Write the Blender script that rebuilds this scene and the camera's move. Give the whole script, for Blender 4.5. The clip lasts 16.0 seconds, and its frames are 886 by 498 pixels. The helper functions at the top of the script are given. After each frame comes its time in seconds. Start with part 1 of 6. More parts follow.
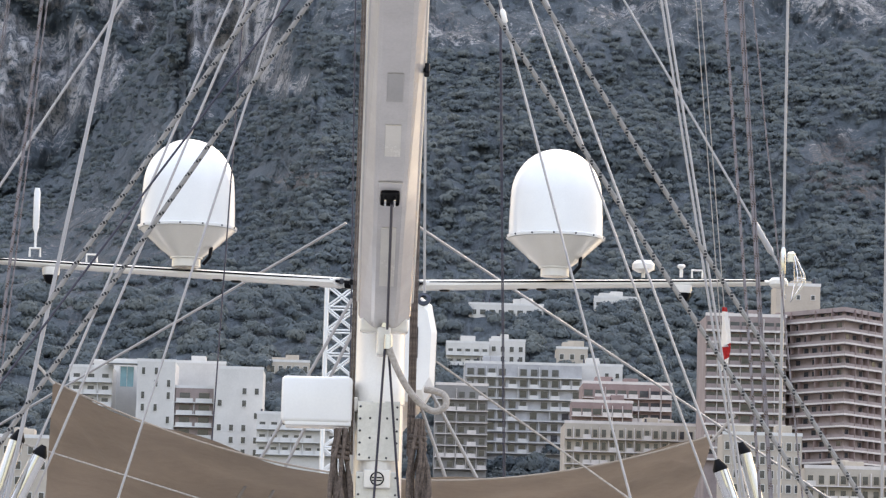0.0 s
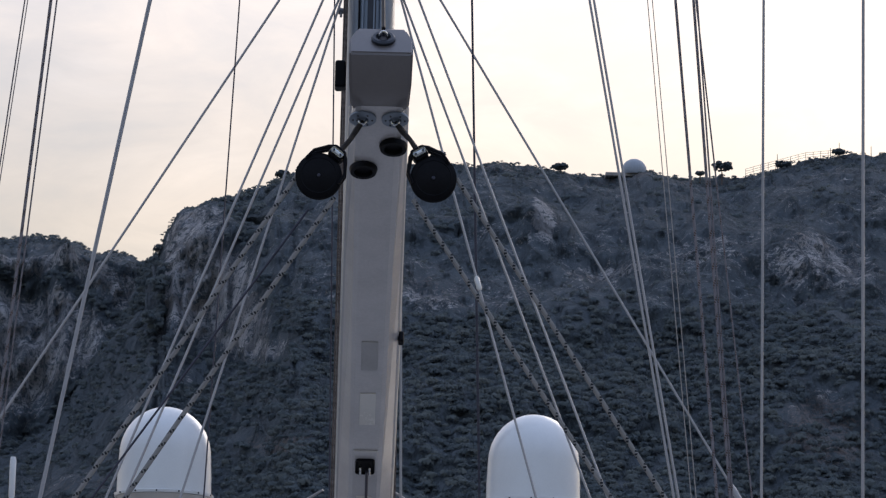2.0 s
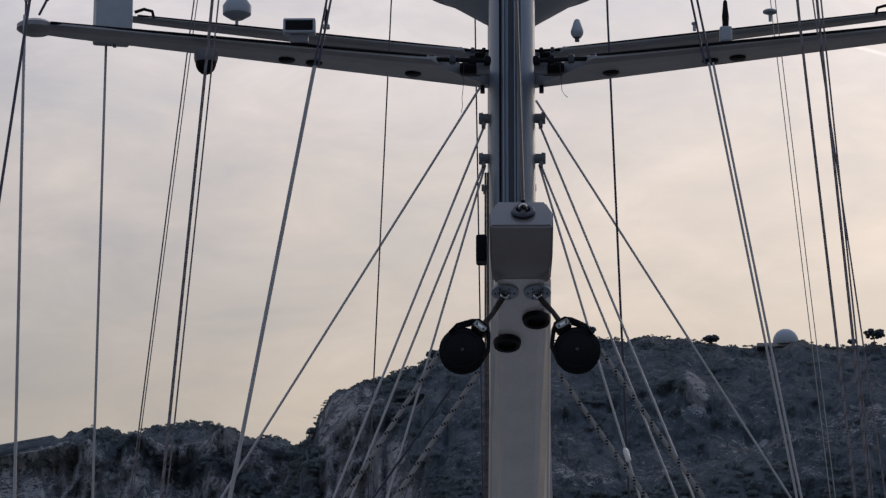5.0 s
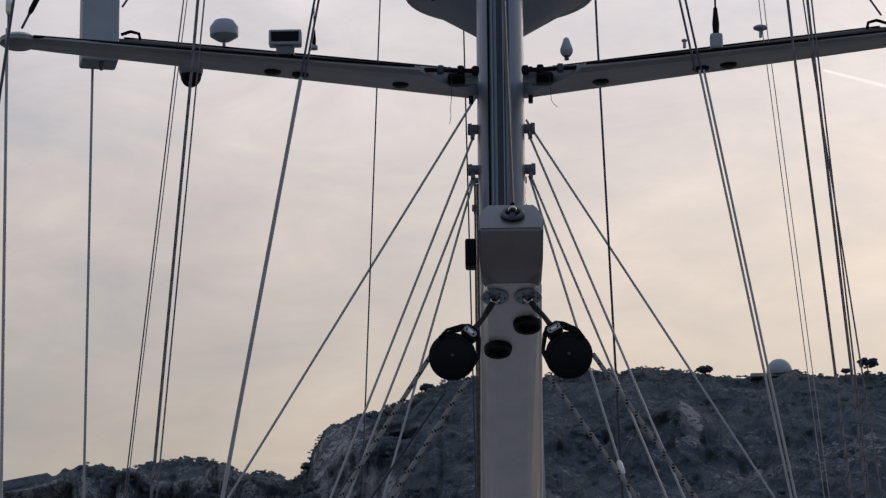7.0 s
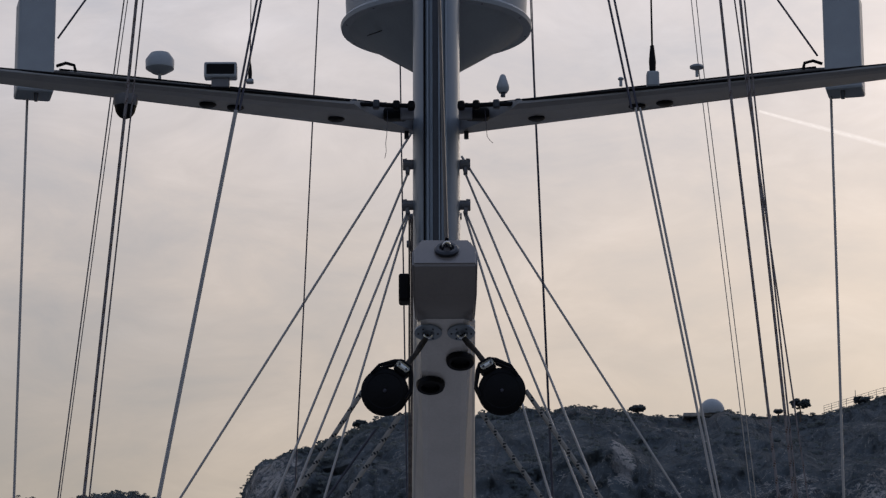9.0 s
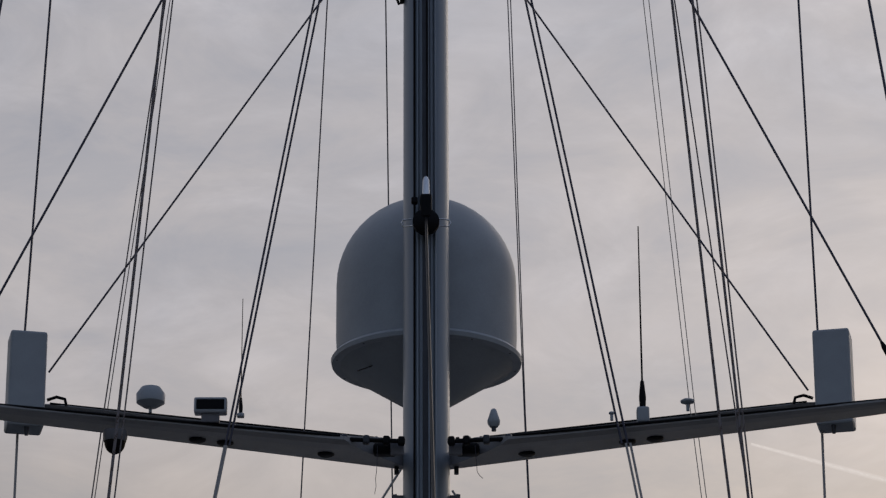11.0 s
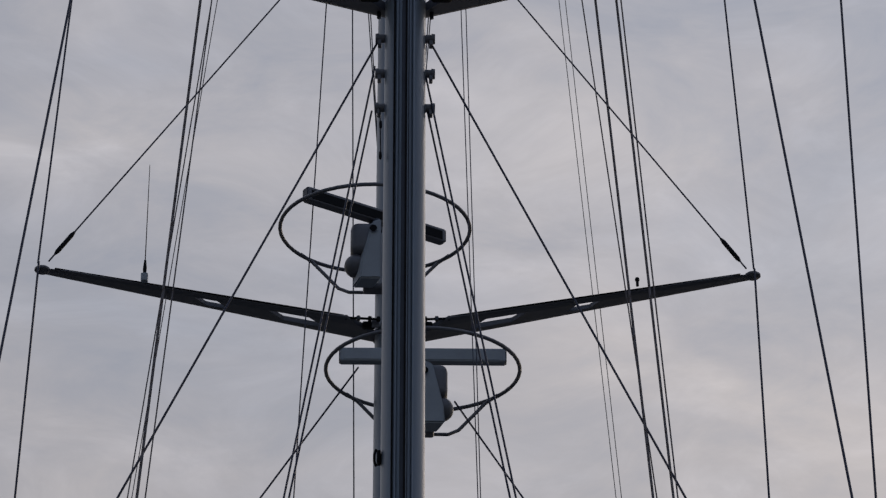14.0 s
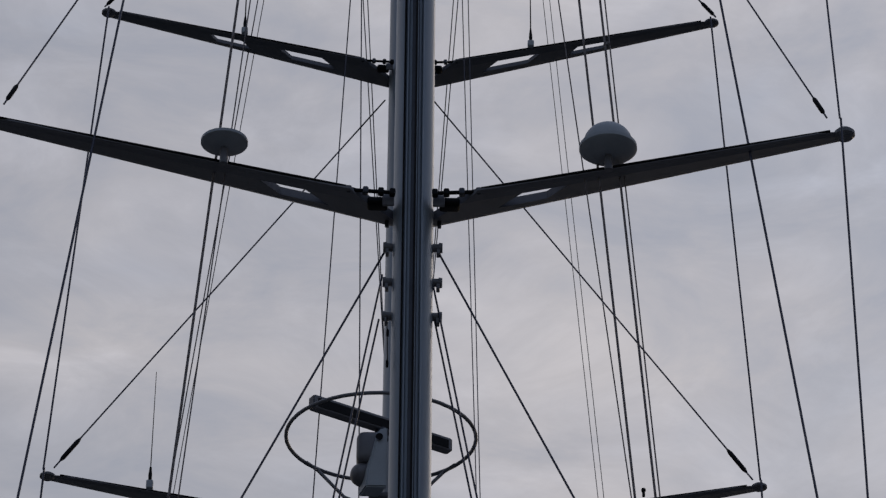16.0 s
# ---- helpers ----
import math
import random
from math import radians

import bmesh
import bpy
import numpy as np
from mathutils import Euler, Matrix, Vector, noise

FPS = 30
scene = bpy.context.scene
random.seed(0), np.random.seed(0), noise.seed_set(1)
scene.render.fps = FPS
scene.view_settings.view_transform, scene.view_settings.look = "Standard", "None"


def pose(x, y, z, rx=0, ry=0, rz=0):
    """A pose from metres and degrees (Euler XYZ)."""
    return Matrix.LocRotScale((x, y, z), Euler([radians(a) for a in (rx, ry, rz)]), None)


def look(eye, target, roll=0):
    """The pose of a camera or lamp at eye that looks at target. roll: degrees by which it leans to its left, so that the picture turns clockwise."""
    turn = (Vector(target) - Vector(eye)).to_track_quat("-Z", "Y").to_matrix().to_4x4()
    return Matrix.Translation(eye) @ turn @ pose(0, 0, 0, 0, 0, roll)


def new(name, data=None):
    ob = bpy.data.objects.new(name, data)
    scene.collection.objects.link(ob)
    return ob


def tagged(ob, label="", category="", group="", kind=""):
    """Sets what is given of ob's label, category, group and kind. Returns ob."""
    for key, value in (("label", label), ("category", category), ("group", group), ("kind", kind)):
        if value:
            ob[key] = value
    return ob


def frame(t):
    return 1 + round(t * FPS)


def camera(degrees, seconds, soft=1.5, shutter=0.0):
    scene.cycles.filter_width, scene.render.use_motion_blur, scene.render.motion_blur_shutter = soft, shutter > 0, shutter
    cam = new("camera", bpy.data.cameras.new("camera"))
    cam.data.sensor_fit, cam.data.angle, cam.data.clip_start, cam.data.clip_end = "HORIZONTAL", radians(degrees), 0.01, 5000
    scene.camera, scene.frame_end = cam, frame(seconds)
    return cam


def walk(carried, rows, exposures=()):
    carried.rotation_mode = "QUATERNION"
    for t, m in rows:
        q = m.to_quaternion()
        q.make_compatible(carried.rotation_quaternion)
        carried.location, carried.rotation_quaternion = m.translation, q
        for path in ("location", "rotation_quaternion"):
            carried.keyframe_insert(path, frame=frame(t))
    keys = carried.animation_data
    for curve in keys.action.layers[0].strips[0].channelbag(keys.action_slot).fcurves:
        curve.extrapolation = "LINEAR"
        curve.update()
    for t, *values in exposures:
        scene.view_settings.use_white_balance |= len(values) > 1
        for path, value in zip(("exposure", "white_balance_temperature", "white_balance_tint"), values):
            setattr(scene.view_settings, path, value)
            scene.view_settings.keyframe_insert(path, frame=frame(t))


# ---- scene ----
cam = camera(15.0, 16.0, soft=1.3)
# seconds, tilt, heading, lean (degrees), the camera's way to the side, forwards and upwards (metres)
ROWS = [
    (0.0, 6.800, 1.145, 1.510, -0.052, 0.000, 0.044),
    (0.5, 8.160, 1.231, 1.357, -0.038, 0.000, 0.061),
    (1.0, 9.428, 1.313, 1.305, -0.031, 0.000, 0.082),
    (1.5, 10.482, 1.394, 1.201, -0.024, 0.000, 0.081),
    (2.0, 11.295, 1.407, 1.126, -0.026, 0.000, 0.071),
    (2.5, 12.151, 1.402, 1.103, -0.035, 0.000, 0.060),
    (3.0, 13.206, 1.402, 1.137, -0.037, 0.000, 0.066),
    (3.5, 14.162, 1.462, 0.865, -0.037, 0.000, 0.070),
    (4.0, 14.603, 0.985, 0.525, -0.025, 0.000, 0.068),
    (4.5, 14.490, -0.487, 0.229, -0.001, 0.000, 0.060),
    (4.7, 14.286, -1.264, 0.171, 0.010, 0.000, 0.055),
    (6.8, 14.777, -0.640, -0.612, 0.017, 0.307, -0.015),
    (7.0, 14.864, -1.116, -0.519, 0.025, 0.325, -0.030),
    (7.5, 14.751, -1.700, -0.544, 0.031, 0.355, -0.020),
    (8.0, 14.579, -0.723, -0.509, 0.036, 0.372, -0.027),
    (8.2, 14.530, -0.211, -0.536, 0.034, 0.380, -0.030),
    (10.3, 19.151, 0.030, 0.006, 0.027, 0.430, 0.009),
    (10.5, 19.720, 0.087, -0.112, 0.030, 0.430, 0.006),
    (11.0, 21.140, 0.206, -0.202, 0.042, 0.420, 0.008),
    (11.5, 22.639, 0.412, -0.234, 0.030, 0.405, 0.005),
    (12.0, 24.130, 0.837, -0.840, 0.000, 0.400, 0.015),
    (12.5, 25.462, 1.172, -0.479, -0.040, 0.400, 0.025),
    (13.0, 26.637, 1.239, -0.369, -0.080, 0.400, 0.040),
    (13.5, 27.749, 1.118, -0.178, -0.110, 0.400, 0.060),
    (14.0, 28.853, 1.045, -0.018, -0.118, 0.400, 0.070),
    (14.5, 29.872, 1.050, 0.219, -0.110, 0.400, 0.070),
    (15.0, 30.675, 1.059, 0.356, -0.113, 0.400, 0.060),
    (15.5, 31.399, 0.967, 0.404, -0.113, 0.395, 0.055),
    (16.0, 32.413, 0.900, 0.441, -0.120, 0.390, 0.060),
]
walk(cam, [(t, pose(sx, sy, 1.7 + sz, 90 + e, 0, -w) @ pose(0, 0, 0, 0, 0, r)) for t, e, w, r, sx, sy, sz in ROWS],
     exposures=[(0.0, 2.08, 7450, 13), (0.4, 2.12, 7050, 12), (0.7, 2.08, 6800, 12), (1.0, 1.72, 6350, 12), (1.2, 1.36, 6250, 12), (1.5, 0.84, 6200, 13), (2.1, 0.33, 6150, 14), (3.0, -0.02, 6220, 14),
                (4.0, -0.20, 6300, 14), (8.2, -0.27, 6400, 14), (10.3, -0.66, 6450, 13), (12.0, -0.87, 6500, 13), (14.0, -0.87, 6480, 13), (16.0, -0.84, 6460, 13)])

# ---- light: an evening sky, bright in the west behind the ridge, overcast above ----
world = bpy.data.worlds.new("evening_sky")
scene.world = world
world.use_nodes = True


class Nodes:
    """Short hand for building a node tree."""

    def __init__(self, tree):
        self.tree = tree
        tree.nodes.clear()

    def add(self, kind, ins=None):
        n = self.tree.nodes.new(kind)
        for k, v in (ins or {}).items():
            self.put(n, k, v)
        return n

    def put(self, n, k, v):
        if isinstance(v, bpy.types.NodeSocket):
            self.tree.links.new(v, n.inputs[k])
        else:
            n.inputs[k].default_value = v

    def math(self, op, a, b=0.0, c=0.0):
        n = self.add("ShaderNodeMath", {0: a, 1: b, 2: c})
        n.operation = op
        return n.outputs[0]

    def mix(self, f, a, b, blend="MIX"):
        n = self.tree.nodes.new("ShaderNodeMix")
        n.data_type = "RGBA"
        n.blend_type = blend
        self.put(n, 0, f)
        for i, v in ((6, a), (7, b)):
            self.put(n, i, v if isinstance(v, bpy.types.NodeSocket) else (*v, 1.0))
        return n.outputs[2]

    def ramp(self, f, stops):
        n = self.tree.nodes.new("ShaderNodeValToRGB")
        while len(n.color_ramp.elements) < len(stops):
            n.color_ramp.elements.new(0.5)
        for el, (p, c) in zip(n.color_ramp.elements, stops):
            el.position = p
            el.color = (*c, 1.0) if isinstance(c, tuple) else (c, c, c, 1.0)
        self.put(n, 0, f)
        return n.outputs[0]

    def noise(self, vec, scale, detail=4.0, rough=0.55, dist=0.0):
        n = self.add("ShaderNodeTexNoise", {"Scale": scale, "Detail": detail, "Roughness": rough, "Distortion": dist})
        self.put(n, "Vector", vec)
        return n.outputs[0]

    def scaled(self, vec, s, loc=(0, 0, 0)):
        n = self.add("ShaderNodeMapping", {"Scale": s, "Location": loc})
        self.put(n, "Vector", vec)
        return n.outputs[0]


N = Nodes(world.node_tree)
sky_dir = N.add("ShaderNodeTexCoord").outputs["Generated"]
sep = N.add("ShaderNodeSeparateXYZ", {0: sky_dir})
height = N.ramp(sep.outputs[2], [(0.0, (0.42, 0.31, 0.19)), (0.15, (0.36, 0.27, 0.168)), (0.20, (0.40, 0.318, 0.232)), (0.27, (0.55, 0.485, 0.43)),
                                 (0.33, (0.70, 0.655, 0.64)), (0.41, (0.69, 0.665, 0.67)), (0.50, (0.75, 0.74, 0.765)), (1.0, (0.72, 0.76, 0.86))])
west = N.ramp(N.math("MULTIPLY_ADD", sep.outputs[1], 0.5, 0.5), [(0.0, (0.48, 0.60, 0.79)), (0.45, (0.55, 0.65, 0.82)), (0.85, 0.96), (1.0, 1.0)])
glow = N.ramp(N.math("MULTIPLY_ADD", sep.outputs[0], 1.0, 0.5), [(0.25, 0.86), (0.40, 0.92), (0.62, 1.00), (0.8, 1.03)])
cloud = N.noise(N.scaled(sky_dir, (3.0, 3.0, 7.0)), 2.2, 6.0, 0.55, 0.4)
cloud2 = N.noise(N.scaled(sky_dir, (5.0, 5.0, 12.0), (3, 1, 7)), 3.4, 7.0, 0.62, 0.6)
tone = N.ramp(cloud, [(0.30, (0.80, 0.86, 0.94)), (0.50, (0.97, 0.98, 1.0)), (0.67, (1.19, 1.16, 1.12))])
tone2 = N.ramp(cloud2, [(0.32, (0.84, 0.87, 0.91)), (0.48, 0.97), (0.60, 1.07), (0.72, 1.20)])
sky_col = N.mix(1.0, N.mix(1.0, N.mix(1.0, N.mix(1.0, height, west, "MULTIPLY"), glow, "MULTIPLY"), tone, "MULTIPLY"), tone2, "MULTIPLY")
nishita = N.add("ShaderNodeTexSky")
nishita.sky_type = "NISHITA"
nishita.sun_disc = False
nishita.sun_elevation = radians(14)
nishita.sun_rotation = radians(20)
both = N.mix(0.03, sky_col, nishita.outputs[0])
bg = N.add("ShaderNodeBackground", {"Strength": 1.0})
N.put(bg, "Color", both)
out = N.add("ShaderNodeOutputWorld")
N.put(out, "Surface", bg.outputs[0])

sun = new("sun", bpy.data.lights.new("sun", "SUN"))
sun.data.energy = 0.3
sun.data.angle = radians(25)
sun.data.color = (1.0, 0.86, 0.70)
sun.matrix_world = look((25, 60, 32), (0, 0, 0))

# ---- materials ----


def surface(name, col, rough=0.5, metal=0.0, vary=0.12, scale=3.0, bump=0.0, bscale=40.0, bdist=0.02, coat=0.0, col2=None, stretch=(1, 1, 1), fine=60.0, spec=0.5):
    m = bpy.data.materials.new(name)
    m.use_nodes = True
    n = Nodes(m.node_tree)
    co = n.add("ShaderNodeTexCoord").outputs["Object"]
    vec = n.scaled(co, stretch)
    big = n.noise(vec, scale, 5.0, 0.6)
    small = n.noise(vec, fine, 3.0, 0.6)
    f = n.math("ADD", n.math("MULTIPLY", big, 0.7), n.math("MULTIPLY", small, 0.3))
    c2 = col2 or tuple(c * (1 - 2.2 * vary) for c in col)
    base = n.mix(n.ramp(f, [(0.35, 0.0), (0.68, 1.0)]), col, c2)
    info = n.add("ShaderNodeObjectInfo").outputs["Random"]
    base = n.mix(1.0, base, n.ramp(info, [(0.0, 1.0 - vary * 0.6), (1.0, 1.0)]), "MULTIPLY")
    p = n.add("ShaderNodeBsdfPrincipled", {"Metallic": metal, "Coat Weight": coat, "Coat Roughness": 0.12, "Specular IOR Level": spec})
    n.put(p, "Base Color", base)
    n.put(p, "Roughness", n.math("ADD", rough - 0.06, n.math("MULTIPLY", f, 0.14)))
    if bump:
        b = n.add("ShaderNodeBump", {"Strength": bump, "Distance": bdist})
        n.put(b, "Height", n.noise(vec, bscale, 4.0, 0.6))
        n.put(p, "Normal", b.outputs[0])
    o = n.add("ShaderNodeOutputMaterial")
    n.put(o, "Surface", p.outputs[0])
    return m


GEL = surface("white_gelcoat", (0.80, 0.80, 0.79), 0.32, coat=0.4, vary=0.05, scale=1.5)
PAINT = surface("cream_white_paint", (0.74, 0.71, 0.66), 0.25, coat=0.5, vary=0.06, scale=2.0)
BOOM = surface("satin_grey_paint", (0.61, 0.585, 0.585), 0.24, coat=0.7, vary=0.10, scale=2.5, bump=0.22, bscale=4.0, bdist=0.012)
PLATE = surface("reflection_grey_plate", (0.43, 0.42, 0.42), 0.30, coat=0.3, vary=0.08, scale=4.0)
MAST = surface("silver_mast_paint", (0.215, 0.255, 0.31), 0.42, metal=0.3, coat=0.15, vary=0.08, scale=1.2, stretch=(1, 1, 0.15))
# SPAR is darkened as if backlit, SPARL is the lit copy of it
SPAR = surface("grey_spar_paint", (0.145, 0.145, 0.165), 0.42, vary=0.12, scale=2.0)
SPARL = surface("lit_grey_spar_paint", (0.29, 0.29, 0.305), 0.40, coat=0.2, vary=0.12, scale=2.0)
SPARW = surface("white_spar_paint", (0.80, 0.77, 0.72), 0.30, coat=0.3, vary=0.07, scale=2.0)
CAPGREY = surface("shaded_cap_grey", (0.165, 0.148, 0.146), 0.38, coat=0.4, vary=0.08, scale=3.0)
TARROPE = surface("tarred_rope", (0.045, 0.034, 0.028), 0.8, vary=0.4, scale=30.0)
BLACK = surface("black_plastic", (0.008, 0.008, 0.011), 0.46, vary=0.3, spec=0.10)
TRACK = surface("dark_track_metal", (0.05, 0.055, 0.07), 0.35, metal=0.5, vary=0.2)
STEEL = surface("polished_steel", (0.62, 0.63, 0.65), 0.16, metal=1.0, vary=0.06, scale=6)
# dark as backlit rigging looks; ROD serves the lit lower lengths
WIRE = surface("darkened_wire", (0.05, 0.05, 0.075), 0.4, metal=0.4, vary=0.12, scale=9, fine=300)
ROD = surface("white_rod_cover", (0.37, 0.355, 0.35), 0.35, vary=0.08, scale=4)
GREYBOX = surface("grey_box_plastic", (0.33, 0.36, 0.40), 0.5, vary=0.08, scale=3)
TAN = surface("tan_canvas", (0.41, 0.345, 0.285), 0.85, vary=0.12, scale=0.9, bump=0.25, bscale=500, fine=14, stretch=(1, 1, 1))
BROWNROPE = surface("weathered_brown_rope", (0.20, 0.155, 0.13), 0.9, vary=0.3, scale=30, bump=0.6, bscale=220)
PALEROPE = surface("pale_braided_rope", (0.50, 0.45, 0.40), 0.85, vary=0.2, scale=40, bump=0.4, bscale=300)
RED = surface("red_cloth", (0.45, 0.03, 0.03), 0.8, vary=0.1)
WHITECLOTH = surface("white_cloth", (0.75, 0.75, 0.74), 0.8, vary=0.06)
DARKCLOTH = surface("dark_hull_paint", (0.05, 0.06, 0.09), 0.3, vary=0.1)
PALEDECK = surface("pale_deck", (0.48, 0.46, 0.43), 0.7, vary=0.2, scale=4)


def fleck_rope(name, col, mark, step):
    m = bpy.data.materials.new(name)
    m.use_nodes = True
    n = Nodes(m.node_tree)
    co = n.add("ShaderNodeTexCoord").outputs["Object"]
    s = n.add("ShaderNodeSeparateXYZ", {0: co})
    ang = n.math("ARCTAN2", s.outputs[0], s.outputs[1])
    turn = n.math("ADD", n.math("DIVIDE", s.outputs[2], step), n.math("MULTIPLY", ang, 0.159))
    blot = n.math("LESS_THAN", n.math("FRACT", turn), 0.30)
    plait = n.math("ADD", n.math("DIVIDE", s.outputs[2], 0.020), n.math("MULTIPLY", ang, -0.318))
    gaps = n.math("LESS_THAN", n.math("FRACT", plait), 0.62)
    f = n.math("MULTIPLY", blot, gaps)
    dirt = n.noise(co, 25.0, 4.0)
    base = n.mix(dirt, col, tuple(c * 0.6 for c in col))
    p = n.add("ShaderNodeBsdfPrincipled", {"Roughness": 0.85})
    n.put(p, "Base Color", n.mix(f, base, mark))
    b = n.add("ShaderNodeBump", {"Strength": 0.7, "Distance": 0.004})
    n.put(b, "Height", n.math("FRACT", plait))
    n.put(p, "Normal", b.outputs[0])
    n.put(n.add("ShaderNodeOutputMaterial"), "Surface", p.outputs[0])
    return m


SHEET = fleck_rope("black_flecked_sheet", (0.31, 0.295, 0.28), (0.010, 0.012, 0.015), 0.085)
HALYARD = fleck_rope("brown_flecked_halyard", (0.25, 0.225, 0.235), (0.09, 0.06, 0.045), 0.12)

# ---- mesh helpers ----


def mesh_of(bm, name, smooth=True):
    me = bpy.data.meshes.new(name)
    bm.normal_update()
    bm.to_mesh(me)
    bm.free()
    if smooth:
        me.shade_smooth()
        me.set_sharp_from_angle(angle=radians(38))
    return me


def part(name, bm, material, parent=None, label="", smooth=False, m=None):
    """One bmesh as one mesh object, under a thing or a part."""
    me = mesh_of(bm, name, smooth) if isinstance(bm, bmesh.types.BMesh) else bm
    if not me.materials:
        me.materials.append(material)
    ob = new(name, me)
    if parent:
        ob.parent = parent
    if m is not None:
        ob.matrix_basis = m
    return tagged(ob, label)


def thing(name, label, category, place=(0, 0, 0), group="", kind=""):
    ob = new(name)
    ob.location = place
    ob.empty_display_size = 0.1
    return tagged(ob, label, category, group, kind)


def box(sx, sy, sz, bevel=0.0, seg=2, at=(0, 0, 0), bm=None, m=None):
    own = bm or bmesh.new()
    r = bmesh.ops.create_cube(own, size=1.0, matrix=(m or Matrix()) @ Matrix.Translation(at) @ Matrix.Diagonal((sx, sy, sz, 1)))
    if bevel:
        es = list({e for v in r["verts"] for e in v.link_edges})
        bmesh.ops.bevel(own, geom=es, offset=bevel, segments=seg, affect="EDGES", profile=0.5)
    return own


def cyl(r1, r2, h, seg=16, at=(0, 0, 0), bm=None, m=None):
    """A cylinder or cone standing at its base."""
    own = bm or bmesh.new()
    bmesh.ops.create_cone(own, cap_ends=True, segments=seg, radius1=r1, radius2=r2, depth=h,
                          matrix=(m or Matrix()) @ Matrix.Translation((at[0], at[1], at[2] + h / 2)))
    return own


def lathe(profile, seg=32):
    """A solid turned round z from (radius, height) pairs."""
    bm = bmesh.new()
    rings = []
    for r, z in profile:
        if r < 1e-5:
            rings.append([bm.verts.new((0, 0, z))])
        else:
            rings.append([bm.verts.new((r * math.cos(a), r * math.sin(a), z)) for a in (2 * math.pi * i / seg for i in range(seg))])
    for a, b in zip(rings, rings[1:]):
        for i in range(seg):
            j = (i + 1) % seg
            if len(a) == 1 and len(b) > 1:
                bm.faces.new((a[0], b[i], b[j]))
            elif len(b) == 1 and len(a) > 1:
                bm.faces.new((a[i], a[j], b[0]))
            elif len(a) > 1:
                bm.faces.new((a[i], a[j], b[j], b[i]))
    bmesh.ops.recalc_face_normals(bm, faces=bm.faces)
    return bm


def tube(points, r, seg=8, closed=False, bm=None):
    """A round tube along points; r is one radius or one for each point."""
    own = bm or bmesh.new()
    pts = [Vector(p) for p in points]
    n = len(pts)
    rad = r if isinstance(r, (list, tuple)) else [r] * n
    rings = []
    side = None
    for i, p in enumerate(pts):
        a = pts[(i - 1) % n] if closed else pts[max(i - 1, 0)]
        b = pts[(i + 1) % n] if closed else pts[min(i + 1, n - 1)]
        d = (b - a).normalized()
        if side is None:
            side = d.cross(Vector((0.31, 0.17, 0.93))).normalized()
        side = (side - d * side.dot(d)).normalized()
        up = d.cross(side)
        rings.append([own.verts.new(p + (side * math.cos(t) + up * math.sin(t)) * rad[i]) for t in (2 * math.pi * k / seg for k in range(seg))])
    for i in range(n if closed else n - 1):
        a, b = rings[i], rings[(i + 1) % n]
        for k in range(seg):
            own.faces.new((a[k], a[(k + 1) % seg], b[(k + 1) % seg], b[k]))
    if not closed:
        own.faces.new(rings[0][::-1])
        own.faces.new(rings[-1])
    return own


def along(a, b):
    """The pose at a whose z axis points to b."""
    a, b = Vector(a), Vector(b)
    return Matrix.Translation(a) @ (b - a).to_track_quat("Z", "Y").to_matrix().to_4x4()


def rope(name, a, b, r, material, label, category, group="", sag=0.0):
    """A straight stay, shroud or rope from a to b, a thing of its own; its z axis runs along it."""
    length = (Vector(b) - Vector(a)).length
    n = 9 if sag else 3
    pts = [(0, -sag * math.sin(math.pi * i / (n - 1)), length * i / (n - 1)) for i in range(n)]
    ob = part(name, tube(pts, r, 8), material, smooth=True)
    ob.matrix_basis = along(a, b)
    return tagged(ob, label, category, group)


def socket(ob, at, length, r, material, label=""):
    """A swaged fitting round a stay, at metres along it."""
    prof = [(0, 0), (r * 0.55, 0), (r, 0.12 * length), (r, 0.85 * length), (r * 0.55, length), (0, length)]
    return part("fitting", lathe(prof, 12), material, ob, label, True, Matrix.Translation((0, 0, at)))


# ---- water, quay and hull under the rig ----
MZ, MN = 24.0, 40.0       # how far off the mizzen and the main mast stand
DECK = 1.15


def ground_parts():
    bm = box(9000, 9000, 0.5, at=(0, 1500, -1.75))
    tagged(part("water", bm, surface("harbour_water", (0.02, 0.035, 0.045), 0.12, vary=0.2, scale=0.3, bump=0.5, bscale=1.5)),
           "dark harbour water round the yacht", "water", kind="structure")
    bm = box(60, 20, 1.6, 0.05, at=(0, 0.0, -0.8))
    tagged(part("quay", bm, surface("quay_concrete", (0.30, 0.29, 0.27), 0.85, vary=0.2, scale=1.5, bump=0.4)),
           "plain grey concrete quay by the water", "quay", kind="structure")


ground_parts()


